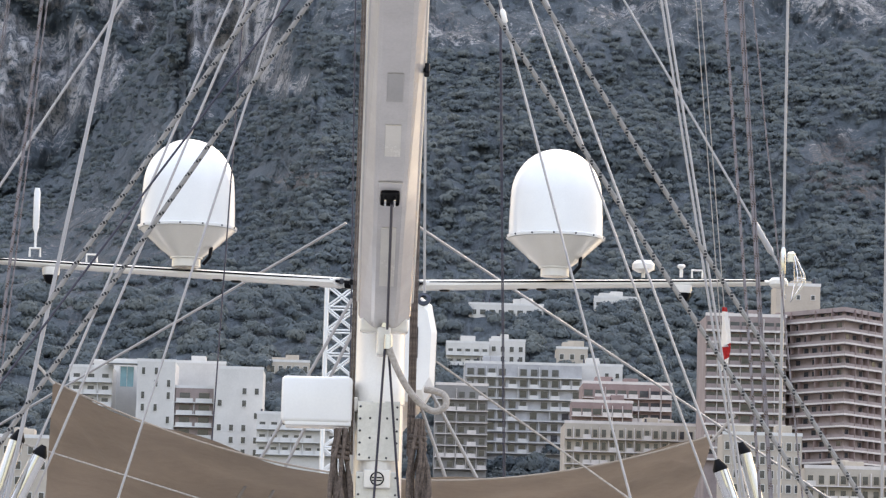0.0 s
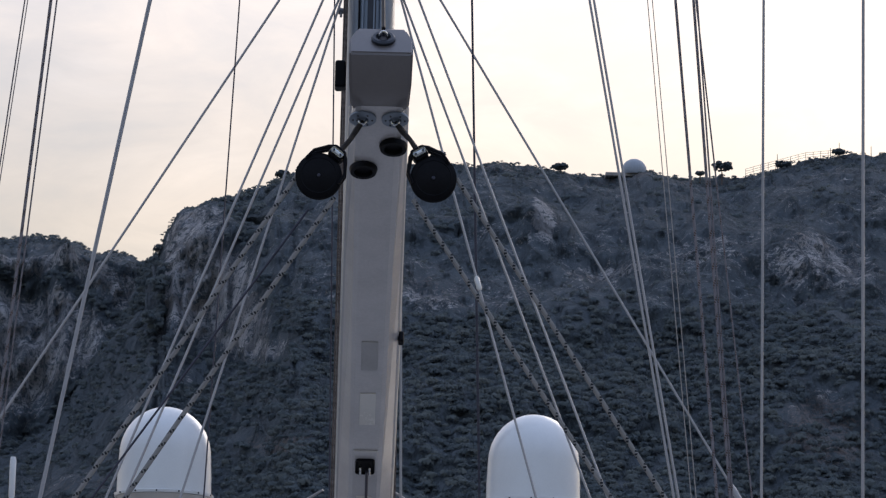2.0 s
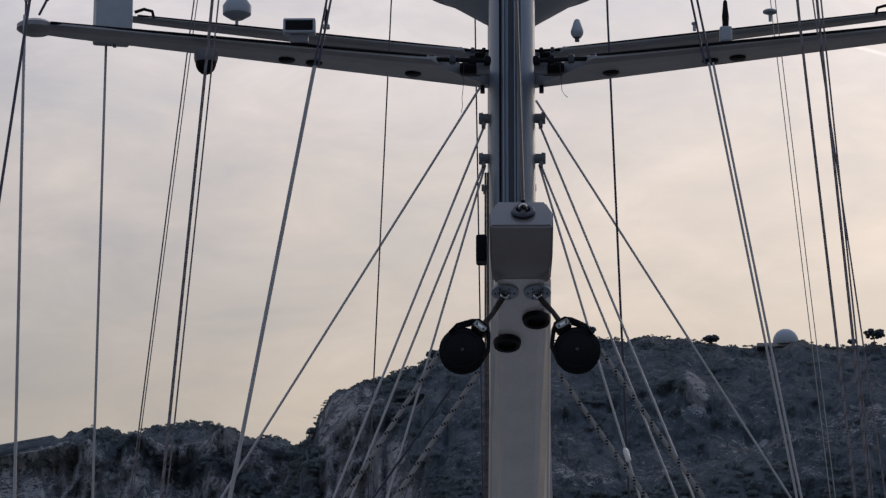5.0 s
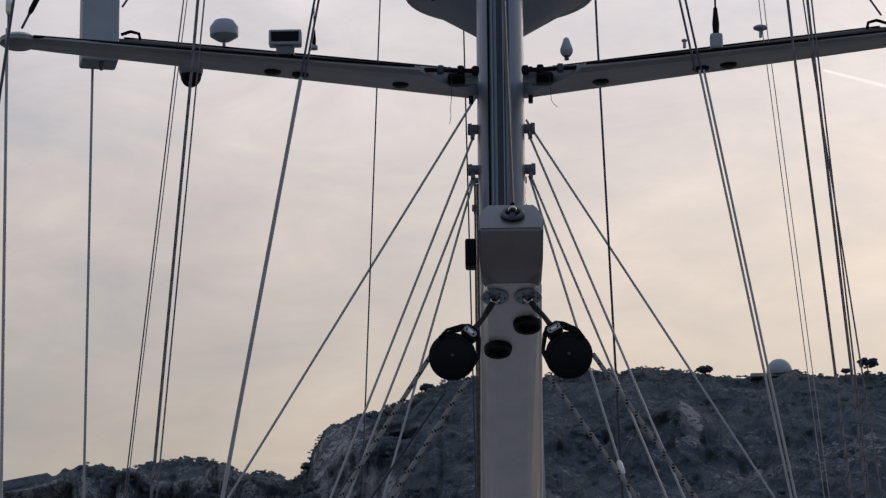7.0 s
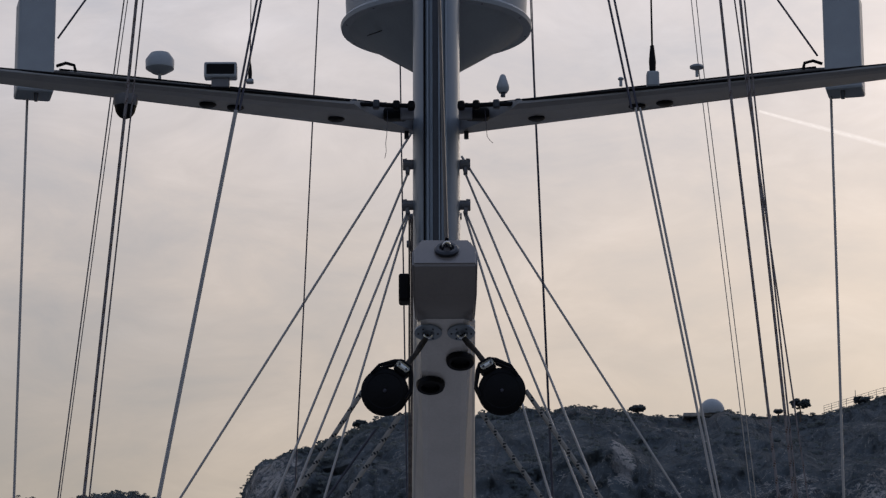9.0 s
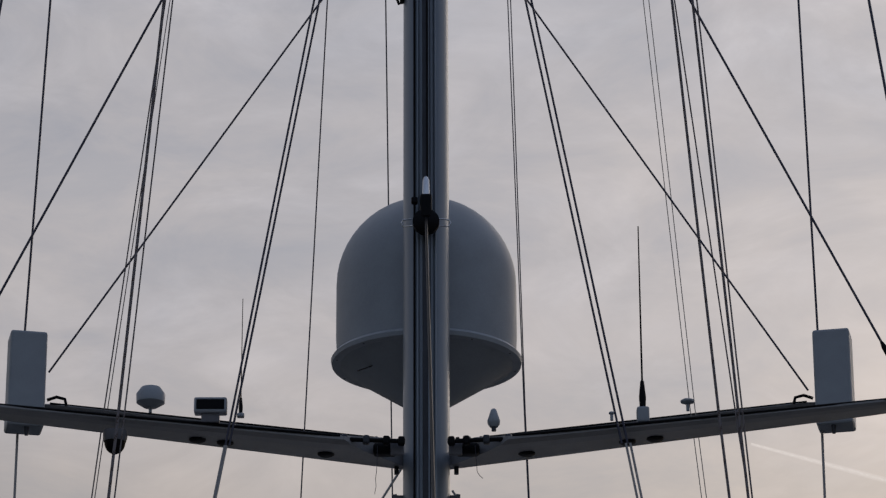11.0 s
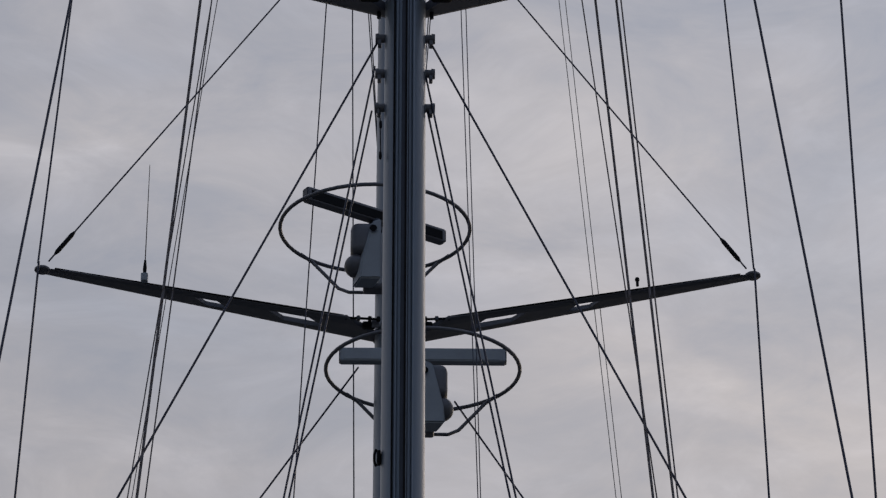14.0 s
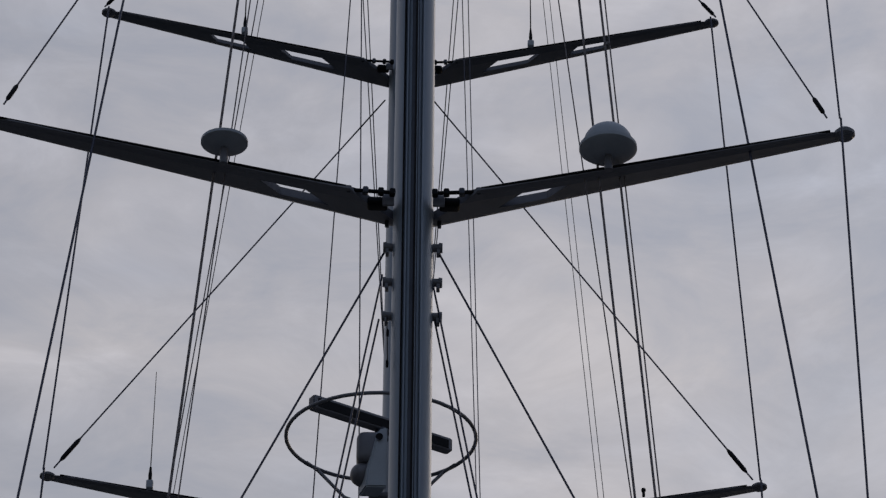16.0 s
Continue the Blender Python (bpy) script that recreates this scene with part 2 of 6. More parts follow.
def hull():
    t = thing("sailing_yacht_hull", "long dark unseen hull with a pale light-bouncing deck under the two masts", "yacht", (0, 0, 0))
    bm = bmesh.new()
    rings = []
    for i in range(15):
        f = i / 14
        y = 13 + 45 * f
        half = 4.9 * (1 - max(0, (f - 0.45) / 0.55) ** 2.2) * (0.86 + 0.14 * min(1, f / 0.3))
        half = max(half, 0.05)
        ring = [(half * 0.75, -1.4), (half * 0.96, -0.3), (half, DECK - 0.05), (half * 0.97, DECK)]
        rings.append([bm.verts.new((s * x, y, z)) for s, seq in ((1, ring), (-1, ring[::-1])) for x, z in seq])
    for a, b in zip(rings, rings[1:]):
        for k in range(7):
            bm.faces.new((a[k], b[k], b[k + 1], a[k + 1]))
    bm.faces.new(rings[0])
    bm.faces.new(rings[-1][::-1])
    bmesh.ops.recalc_face_normals(bm, faces=bm.faces)
    part("hull_side", bm, DARKCLOTH, t, smooth=False)
    bm = bmesh.new()
    vs = [[], []]
    for i in range(15):
        f = i / 14
        half = max(4.9 * (1 - max(0, (f - 0.45) / 0.55) ** 2.2) * (0.86 + 0.14 * min(1, f / 0.3)) * 0.96, 0.04)
        for k in (0, 1):
            vs[k].append(bm.verts.new(((2 * k - 1) * half, 13 + 45 * f, DECK + 0.004)))
    for i in range(14):
        bm.faces.new((vs[0][i], vs[1][i], vs[1][i + 1], vs[0][i + 1]))
    # unseen deck, pale so that it bounces light onto the boom's underside
    part("deck", bm, PALEDECK, t)


hull()

# ---- the two masts ----


def mast(name, x, y, top, half_w, half_d, label, trk):
    t = thing(name, label, "mast", (x, y, DECK))
    bm = bmesh.new()
    seg = 28
    rings = []
    for z in (0.0, 6, 12, 18, top - DECK):
        k = 1.0 if z < 12 else 1.0 - 0.04 * (z - 12) / 10
        rings.append([bm.verts.new((half_w * k * math.copysign(abs(math.cos(a)) ** 0.85, math.cos(a)), half_d * k * math.sin(a), z)) for a in (2 * math.pi * i / seg for i in range(seg))])
    for a, b in zip(rings, rings[1:]):
        for i in range(seg):
            bm.faces.new((a[i], a[(i + 1) % seg], b[(i + 1) % seg], b[i]))
    bm.faces.new(rings[-1])
    bm.faces.new(rings[0][::-1])
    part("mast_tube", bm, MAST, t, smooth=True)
    h = top - DECK - 4
    if trk:
        # the sail groove on the after face: two rails, a dark slot and a rope lying in it
        part("luff_track", box(0.062, 0.05, h - 0.2, 0.006, at=(0.004, -half_d - 0.004, 4.2 + h / 2)), TRACK, t, "dark luff track")
        part("rail", box(0.012, 0.035, h - 0.2, 0.003, at=(-0.062, -half_d + 0.006, 4.2 + h / 2)), MAST, t)
        part("rail", box(0.012, 0.035, h - 0.2, 0.003, at=(0.070, -half_d + 0.006, 4.2 + h / 2)), MAST, t)
        part("rail", box(0.010, 0.03, h - 0.2, 0.003, at=(0.020, -half_d - 0.03, 4.2 + h / 2)), MAST, t)
        part("slot", box(0.014, 0.02, h - 0.2, 0.003, at=(-0.088, -half_d + 0.02, 4.2 + h / 2)), BLACK, t, "black groove")
    return t


mizzen = mast("mizzen_mast", 0.0, MZ, 25.0, 0.172, 0.24, "silver-painted oval yacht mast with a dark luff track", True)
main = mast("main_mast", -0.05, MN, 37.0, 0.262, 0.36, "silver-painted taller mast standing behind the other one", False)


def tangs(t, zs, half_w, y, sides=(-1, 1)):
    """Round shroud anchors on both flanks of a mast."""
    for z in zs:
        for s in sides:
            bm = cyl(0.036, 0.036, 0.075, 14, m=Matrix.Rotation(s * math.pi / 2, 4, "Y"))
            cyl(0.046, 0.042, 0.03, 14, at=(0, 0, 0.055), bm=bm, m=Matrix.Rotation(s * math.pi / 2, 4, "Y"))
            box(0.03, 0.07, 0.05, 0.006, at=(s * 0.05, 0, -0.05), bm=bm)
            part("shroud_anchor", bm, SPAR, t, "grey round shroud anchor", m=Matrix.Translation((s * (half_w - 0.01), y, z - DECK)))


tangs(mizzen, (16.76, 16.42, 16.09, 8.86, 8.55), 0.172, 0.0)
tangs(main, (13.05, 12.7), 0.262, -0.05)


def spreader(name, mx, my, z, reach, back, chord, tip_chord, thick, mat, label, holes=(), ports=(), half_w=0.17, ends=True, rise=0.0):
    """A pair of wing-shaped spreaders, swept aft; each with a rod to the mast, and its lightening slots cut through."""
    made = []
    for s in (-1, 1):
        t = thing(name, label, "spreader", (mx, my, z), group=name + " pair")
        us = sorted({0.0, 0.04, 0.12, 0.2, 0.35, 0.5, 0.65, 0.8, 0.92, 0.98, 1.0, *[h[0] for h in holes], *[h[1] for h in holes],
                     *[h[0] + 0.02 for h in holes], *[h[1] - 0.03 for h in holes]})
        vs = (0.0, 0.10, 0.27, 0.73, 0.90, 1.0)
        prof = (0.25, 0.75, 1.0, 1.0, 0.75, 0.25)
        bm = bmesh.new()
        top, bot = {}, {}
        for i, u in enumerate(us):
            c = chord + (tip_chord - chord) * u ** 0.9
            if u > 0.97:
                c *= 0.8
            th = thick * (1 - 0.45 * u) * (0.7 if u > 0.97 else 1)
            for j, v in enumerate(vs):
                root = half_w * 0.9 + 0.44 * max(0.0, v - 0.25) * (0.5 + 0.5 * chord / 0.45)
                x = s * (root + (reach - root) * u)
                yy = 0.42 * chord - back * u - c * v
                top[i, j] = bm.verts.new((x, yy, th * 0.5 * prof[j] + rise * u))
                bot[i, j] = bm.verts.new((x, yy, -th * 0.5 * prof[j] + rise * u))

        def solid(i, j):
            if not (0 <= i < len(us) - 1 and 0 <= j < 5):
                return False
            um = (us[i] + us[i + 1]) / 2
            return not (j == 2 and any(h[0] < um < h[1] for h in holes))
        for i in range(len(us) - 1):
            for j in range(5):
                if not solid(i, j):
                    continue
                bm.faces.new((top[i, j], top[i + 1, j], top[i + 1, j + 1], top[i, j + 1]))
                bm.faces.new((bot[i, j], bot[i, j + 1], bot[i + 1, j + 1], bot[i + 1, j]))
                for di, dj, a, b in ((-1, 0, (i, j), (i, j + 1)), (1, 0, (i + 1, j), (i + 1, j + 1)), (0, -1, (i, j), (i + 1, j)), (0, 1, (i, j + 1), (i + 1, j + 1))):
                    if not solid(i + di, j + dj):
                        bm.faces.new((top[a], top[b], bot[b], bot[a]))
        bmesh.ops.recalc_face_normals(bm, faces=bm.faces)
        part("wing", bm, mat, t)
        # the rod and knuckles that brace the after edge
        x1 = s * (half_w + 0.44 * 0.70 * (0.5 + 0.5 * chord / 0.45) + 0.03)
        y1 = 0.42 * chord - chord * 0.93
        rod_m = along((s * half_w * 0.9, y1 + 0.03, 0.0), (x1, y1 + 0.01, 0.01))
        ln = abs(x1) - half_w * 0.9
        part("brace_rod", cyl(0.017, 0.017, ln, 10), BLACK, t, "dark brace rod", True, rod_m)
        for f in (0.06, 0.30, 0.62, 0.97):
            part("knuckle", box(0.058, 0.068, 0.05, 0.014), BLACK if f < 0.5 else TRACK, t, "", False, rod_m @ Matrix.Translation((0, 0, ln * f)))
        part("hinge_block", box(0.17, 0.12, 0.085, 0.025, 3), BLACK, t, "black hinge fitting", True, Matrix.Translation((s * (half_w + 0.13), y1 + 0.17, -0.02)))
        part("link_plate", box(0.10, 0.03, 0.11, 0.01), SPAR, t, m=Matrix.Translation((s * (half_w + 0.04), y1 + 0.10, -0.03)))
        part("hinge_pin", cyl(0.018, 0.018, thick + 0.09, 10, at=(0, 0, -thick / 2 - 0.05)), TRACK, t, "", True, Matrix.Translation((s * (half_w + 0.05), 0.2 * chord, 0)))
        # black edge rubber along the after edge
        e0 = Vector((s * (half_w + 0.34 * (0.5 + 0.5 * chord / 0.45)), 0.42 * chord - chord + 0.004, thick * 0.18))
        e1 = Vector((s * reach * 0.96, 0.42 * chord - back * 0.96 - tip_chord * 0.99, thick * 0.10 + rise * 0.96))
        part("edge_strip", tube([e0, e1], 0.011, 6), BLACK, t, "black edge strip", True)
        for u in ports:
            px = s * (half_w + (reach - half_w) * u)
            py = 0.42 * chord - back * u - (chord + (tip_chord - chord) * u) * 0.42
            th = thick * (1 - 0.45 * u)
            part("port", lathe([(0, -0.022), (0.045, -0.022), (0.062, -0.012), (0.062, 0.01), (0, 0.01)], 16), BLACK, t, "black round port", True, Matrix.Translation((px, py, -th / 2 + rise * u)))
        if ends:
            tc = (s * (reach - 0.02), 0.42 * chord - back - tip_chord * 0.5, rise)
            part("tip_cap", lathe([(0, -thick * 0.55), (tip_chord * 0.36, -thick * 0.5), (tip_chord * 0.51, -thick * 0.2), (tip_chord * 0.51, thick * 0.15), (tip_chord * 0.36, thick * 0.45), (0, thick * 0.5)], 18), mat, t, "rounded tip", True, Matrix.Translation(tc))
        made.append(t)
    return made


# lower pairs take the lit grey, upper pairs the grey darkened for backlight
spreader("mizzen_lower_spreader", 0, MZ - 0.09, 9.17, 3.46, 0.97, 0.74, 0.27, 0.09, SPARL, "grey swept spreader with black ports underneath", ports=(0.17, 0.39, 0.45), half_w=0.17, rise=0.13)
spreader("mizzen_upper_spreader", 0, MZ, 17.13, 3.55, 1.0, 0.58, 0.17, 0.085, SPAR, "swept spreader with lightening slots, grey darkened as backlit", holes=((0.16, 0.28),), half_w=0.17, rise=0.27)
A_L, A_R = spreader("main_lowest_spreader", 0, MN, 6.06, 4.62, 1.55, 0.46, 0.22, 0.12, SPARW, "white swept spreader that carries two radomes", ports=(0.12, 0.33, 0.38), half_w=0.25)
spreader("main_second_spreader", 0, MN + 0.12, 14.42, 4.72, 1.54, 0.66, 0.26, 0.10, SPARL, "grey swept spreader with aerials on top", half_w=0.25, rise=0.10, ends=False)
spreader("main_third_spreader", 0, MN, 22.33, 4.62, 1.5, 0.76, 0.2, 0.075, SPAR, "swept spreader with lightening slots, grey darkened as backlit", holes=((0.16, 0.29), (0.45, 0.52)), half_w=0.25, rise=0.20)
spreader("main_top_spreader", 0, MN, 29.85, 4.28, 1.4, 0.74, 0.2, 0.075, SPAR, "swept spreader with lightening slots, grey darkened as backlit", holes=((0.20, 0.36), (0.50, 0.62)), half_w=0.25, rise=0.17)

# ---- standing and running rigging ----
# shrouds change from ROD to WIRE higher up: backlight put into the colour
rope("shroud", (3.39, 22.63, 1.20), (3.47, 22.83, 9.30), 0.0115, ROD, "pale rod shroud from spreader tip to deck", "shroud", "mizzen shrouds")
rope("shroud", (-3.350, 22.63, 1.20), (-3.478, 22.83, 9.30), 0.0115, ROD, "pale rod shroud from spreader tip to deck", "shroud", "mizzen shrouds")
r = rope("shroud", (3.470, 22.83, 9.30), (3.472, 22.93, 17.40), 0.0095, WIRE, "thin rod shroud between two spreader tips", "shroud", "mizzen shrouds")
socket(r, 0.10, 0.22, 0.022, STEEL)
r = rope("shroud", (-3.47, 22.83, 9.30), (-3.57, 22.93, 17.40), 0.0095, WIRE, "thin rod shroud between two spreader tips", "shroud", "mizzen shrouds")
socket(r, 0.10, 0.22, 0.022, STEEL)
rope("shroud", (3.464, 22.93, 17.40), (3.379, 23.84, 24.63), 0.0085, WIRE, "thin rod shroud above the upper spreader", "shroud", "mizzen shrouds")
rope("shroud", (-3.57, 22.93, 17.40), (-3.32, 23.84, 24.63), 0.0085, WIRE, "thin rod shroud above the upper spreader", "shroud", "mizzen shrouds")
r = rope("diagonal_shroud", (3.391, 22.83, 9.30), (0.217, 24.00, 16.71), 0.0095, WIRE, "diagonal rod shroud from mast to lower spreader tip", "shroud", "mizzen diagonals")
socket(r, 0.12, 0.3, 0.02, BLACK)
r = rope("diagonal_shroud", (-3.375, 22.83, 9.30), (-0.236, 24.00, 16.71), 0.0095, WIRE, "diagonal rod shroud from mast to lower spreader tip", "shroud", "mizzen diagonals")
socket(r, 0.12, 0.3, 0.02, BLACK)
r = rope("diagonal_shroud", (3.358, 22.93, 17.40), (2.037, 23.79, 20.86), 0.0080, WIRE, "diagonal rod shroud above the upper spreader", "shroud", "mizzen diagonals")
socket(r, 0.06, 0.2, 0.02, BLACK)
r = rope("diagonal_shroud", (-3.347, 22.93, 17.40), (-2.079, 23.86, 20.86), 0.0080, WIRE, "diagonal rod shroud above the upper spreader", "shroud", "mizzen diagonals")
socket(r, 0.06, 0.2, 0.02, BLACK)
rope("lower_shroud", (1.433, 23.25, 9.05), (0.154, 24.00, 16.49), 0.0085, WIRE, "shroud led through the lower spreader, coloured dark as backlit", "shroud", "mizzen inner shrouds")
rope("lower_shroud", (2.706, 22.19, 1.20), (1.452, 23.25, 9.05), 0.0088, ROD, "pale shroud running down to a bright turnbuckle", "shroud", "mizzen inner shrouds")
rope("lower_shroud", (1.391, 23.25, 9.05), (0.186, 24.00, 16.06), 0.0085, WIRE, "shroud led through the lower spreader, coloured dark as backlit", "shroud", "mizzen inner shrouds")
rope("lower_shroud", (2.675, 22.19, 1.20), (1.421, 23.25, 9.05), 0.0088, ROD, "pale shroud running down to a bright turnbuckle", "shroud", "mizzen inner shrouds")
rope("lower_shroud", (-1.429, 23.25, 9.04), (-0.250, 24.00, 16.49), 0.0085, WIRE, "shroud led through the lower spreader, coloured dark as backlit", "shroud", "mizzen inner shrouds")
rope("lower_shroud", (-2.705, 22.30, 1.20), (-1.433, 23.25, 9.04), 0.0088, ROD, "pale shroud running down to a bright turnbuckle", "shroud", "mizzen inner shrouds")
rope("lower_shroud", (-1.401, 23.25, 9.04), (-0.271, 24.00, 16.06), 0.0085, WIRE, "shroud led through the lower spreader, coloured dark as backlit", "shroud", "mizzen inner shrouds")
rope("lower_shroud", (-2.693, 22.30, 1.20), (-1.421, 23.25, 9.04), 0.0088, ROD, "pale shroud running down to a bright turnbuckle", "shroud", "mizzen inner shrouds")
r = rope("lower_shroud", (2.15, 22.52, 1.20), (0.20, 24.00, 8.50), 0.0088, ROD, "pale shroud from mast flank down to the deck", "shroud", "mizzen lowers")
socket(r, 5.25, 0.11, 0.020, PAINT, "short white sleeve")
rope("lower_shroud", (-2.15, 22.52, 1.20), (-0.20, 24.00, 8.50), 0.0088, ROD, "pale shroud from mast flank down to the deck", "shroud", "mizzen lowers")
rope("lower_shroud", (2.84, 22.35, 1.20), (0.20, 24.00, 8.53), 0.0088, ROD, "pale shroud from mast flank down to the deck", "shroud", "mizzen lowers")
rope("lower_shroud", (-2.84, 22.35, 1.20), (-0.20, 24.00, 8.53), 0.0088, ROD, "pale shroud from mast flank down to the deck", "shroud", "mizzen lowers")
rope("lower_shroud", (2.95, 22.15, 1.20), (0.20, 24.00, 8.82), 0.0088, ROD, "pale shroud from mast flank down to the deck", "shroud", "mizzen lowers")
rope("lower_shroud", (-2.95, 22.15, 1.20), (-0.20, 24.00, 8.82), 0.0088, ROD, "pale shroud from mast flank down to the deck", "shroud", "mizzen lowers")
rope("backstay", (4.299, 21.39, 1.20), (2.136, 24.07, 23.83), 0.0105, WIRE, "long backstay from the mast top to the stern", "stay", "backstays")
rope("backstay", (-3.977, 20.70, 1.20), (-2.084, 24.30, 23.83), 0.0105, WIRE, "long backstay from the mast top to the stern", "stay", "backstays")
r = rope("shroud", (4.637, 38.42, 6.12), (4.685, 38.55, 14.50), 0.0165, ROD, "thick pale rod shroud between spreader tips", "shroud", "main shrouds")
socket(r, 0.0, 0.34, 0.03, STEEL)
r = rope("shroud", (-4.888, 38.42, 6.10), (-4.889, 38.55, 14.50), 0.0165, ROD, "thick pale rod shroud between spreader tips", "shroud", "main shrouds")
socket(r, 0.0, 0.34, 0.03, STEEL)
rope("shroud", (4.61, 38.37, 1.20), (4.64, 38.42, 6.12), 0.0210, ROD, "thick pale rod shroud from spreader tip to deck", "shroud", "main shrouds")
rope("shroud", (-4.61, 38.37, 1.20), (-4.64, 38.42, 6.12), 0.0210, ROD, "thick pale rod shroud from spreader tip to deck", "shroud", "main shrouds")
rope("shroud", (4.695, 38.55, 14.50), (4.597, 38.48, 22.50), 0.0145, WIRE, "rod shroud between spreader tips", "shroud", "main shrouds")
rope("shroud", (-4.883, 38.55, 14.50), (-4.623, 38.48, 22.52), 0.0145, WIRE, "rod shroud between spreader tips", "shroud", "main shrouds")
rope("shroud", (4.588, 38.48, 22.50), (4.226, 38.60, 29.97), 0.0135, WIRE, "rod shroud between upper spreader tips", "shroud", "main shrouds")
rope("shroud", (-4.633, 38.48, 22.50), (-4.244, 38.60, 29.97), 0.0135, WIRE, "rod shroud between upper spreader tips", "shroud", "main shrouds")
r = rope("shroud", (4.30, 38.60, 29.97), (0.25, 39.90, 36.34), 0.0120, WIRE, "rod shroud from the top spreader to the mast head", "shroud", "main shrouds")
socket(r, 0.05, 0.3, 0.028, BLACK)
r = rope("shroud", (-4.30, 38.60, 29.97), (-0.25, 39.90, 36.34), 0.0120, WIRE, "rod shroud from the top spreader to the mast head", "shroud", "main shrouds")
socket(r, 0.05, 0.3, 0.028, BLACK)
r = rope("diagonal_shroud", (4.62, 38.41, 6.20), (0.29, 39.93, 13.81), 0.0150, ROD, "pale diagonal shroud to the lowest spreader tip", "shroud", "main diagonals")
socket(r, 0.2, 0.5, 0.036, ROD)
r = rope("diagonal_shroud", (-4.82, 38.40, 6.20), (-0.31, 39.93, 14.14), 0.0150, ROD, "pale diagonal shroud to the lowest spreader tip", "shroud", "main diagonals")
socket(r, 0.2, 0.5, 0.036, ROD)
rope("diagonal_shroud", (4.535, 38.52, 14.62), (0.753, 39.90, 21.26), 0.0130, WIRE, "diagonal shroud to the second spreader tip", "shroud", "main diagonals")
rope("diagonal_shroud", (-4.543, 38.52, 14.87), (-0.511, 39.90, 21.75), 0.0130, WIRE, "diagonal shroud to the second spreader tip", "shroud", "main diagonals")
r = rope("diagonal_shroud", (4.494, 38.51, 22.52), (0.328, 40.29, 29.67), 0.0115, WIRE, "diagonal shroud to the third spreader tip", "shroud", "main diagonals")
socket(r, 0.15, 0.45, 0.03, BLACK)
r = rope("diagonal_shroud", (-4.496, 38.47, 22.52), (-0.346, 40.35, 29.67), 0.0115, WIRE, "diagonal shroud to the third spreader tip", "shroud", "main diagonals")
socket(r, 0.15, 0.45, 0.03, BLACK)
rope("lower_stay", (10.63, 46.07, 1.20), (0.43, 41.00, 6.92), 0.0160, ROD, "pale diagonal stay behind the lowest spreader", "stay", "main lower stays")
rope("lower_stay", (-10.63, 46.07, 1.20), (-0.43, 41.00, 6.92), 0.0160, ROD, "pale diagonal stay behind the lowest spreader", "stay", "main lower stays")
rope("halyard", (2.631, 21.90, 1.20), (2.058, 22.93, 9.20), 0.0105, HALYARD, "flecked halyard led below the lower spreader", "rope", "halyards")
rope("halyard", (2.058, 22.93, 9.20), (1.094, 24.09, 23.83), 0.0105, HALYARD, "flecked halyard running up beside the mast", "rope", "halyards")
rope("halyard", (2.681, 21.90, 1.20), (2.198, 22.94, 9.20), 0.0105, HALYARD, "flecked halyard led below the lower spreader", "rope", "halyards")
rope("halyard", (2.177, 22.94, 9.20), (0.776, 24.09, 23.83), 0.0055, HALYARD, "flecked halyard running up beside the mast", "rope", "halyards")
rope("halyard", (2.689, 21.90, 1.20), (2.227, 22.94, 9.20), 0.0065, HALYARD, "flecked halyard led below the lower spreader", "rope", "halyards")
rope("halyard", (2.198, 22.94, 9.20), (1.296, 24.09, 23.83), 0.0105, HALYARD, "flecked halyard running up beside the mast", "rope", "halyards")
rope("halyard", (2.951, 21.89, 1.20), (2.177, 22.94, 9.20), 0.0060, HALYARD, "flecked halyard led below the lower spreader", "rope", "halyards")
rope("halyard", (2.227, 22.94, 9.20), (1.342, 24.09, 23.83), 0.0065, HALYARD, "flecked halyard running up beside the mast", "rope", "halyards")
rope("halyard", (-2.716, 22.22, 1.20), (-2.168, 22.90, 9.10), 0.0115, HALYARD, "flecked halyard led down past the lower spreader", "rope", "halyards")
rope("halyard", (-2.168, 22.90, 9.10), (-1.239, 24.17, 23.83), 0.0115, HALYARD, "flecked halyard running up beside the mast", "rope", "halyards")
rope("halyard", (-2.688, 22.22, 1.20), (-2.125, 22.90, 9.10), 0.0060, HALYARD, "thin flecked halyard led down past the lower spreader", "rope", "halyards")
rope("halyard", (-2.125, 22.90, 9.10), (-1.103, 24.17, 23.83), 0.0060, HALYARD, "flecked halyard running up beside the mast", "rope", "halyards")
rope("halyard", (-5.126, 37.90, 1.20), (-3.835, 38.67, 14.50), 0.0060, HALYARD, "thin flecked halyard led down past the second spreader", "rope", "halyards")
rope("halyard", (-3.835, 38.67, 14.50), (-1.817, 39.81, 33.85), 0.0060, HALYARD, "flecked halyard running up beside the mast", "rope", "halyards")
rope("halyard", (-5.132, 37.90, 1.20), (-3.875, 38.67, 14.50), 0.0085, HALYARD, "flecked halyard led down past the second spreader", "rope", "halyards")
rope("halyard", (-3.875, 38.67, 14.50), (-1.913, 39.81, 33.85), 0.0085, HALYARD, "flecked halyard running up beside the mast", "rope", "halyards")
rope("flag_halyard", (4.274, 37.92, 1.20), (3.150, 38.89, 14.50), 0.0055, PALEROPE, "thin pale line led below the second spreader", "rope", "flag halyards")
rope("flag_halyard", (4.330, 37.92, 1.20), (3.208, 38.89, 14.50), 0.0055, PALEROPE, "thin pale line led below the second spreader", "rope", "flag halyards")
rope("flag_halyard", (3.150, 38.89, 14.50), (1.767, 40.31, 33.85), 0.0055, PALEROPE, "thin pale line behind the spreaders", "rope", "flag halyards")
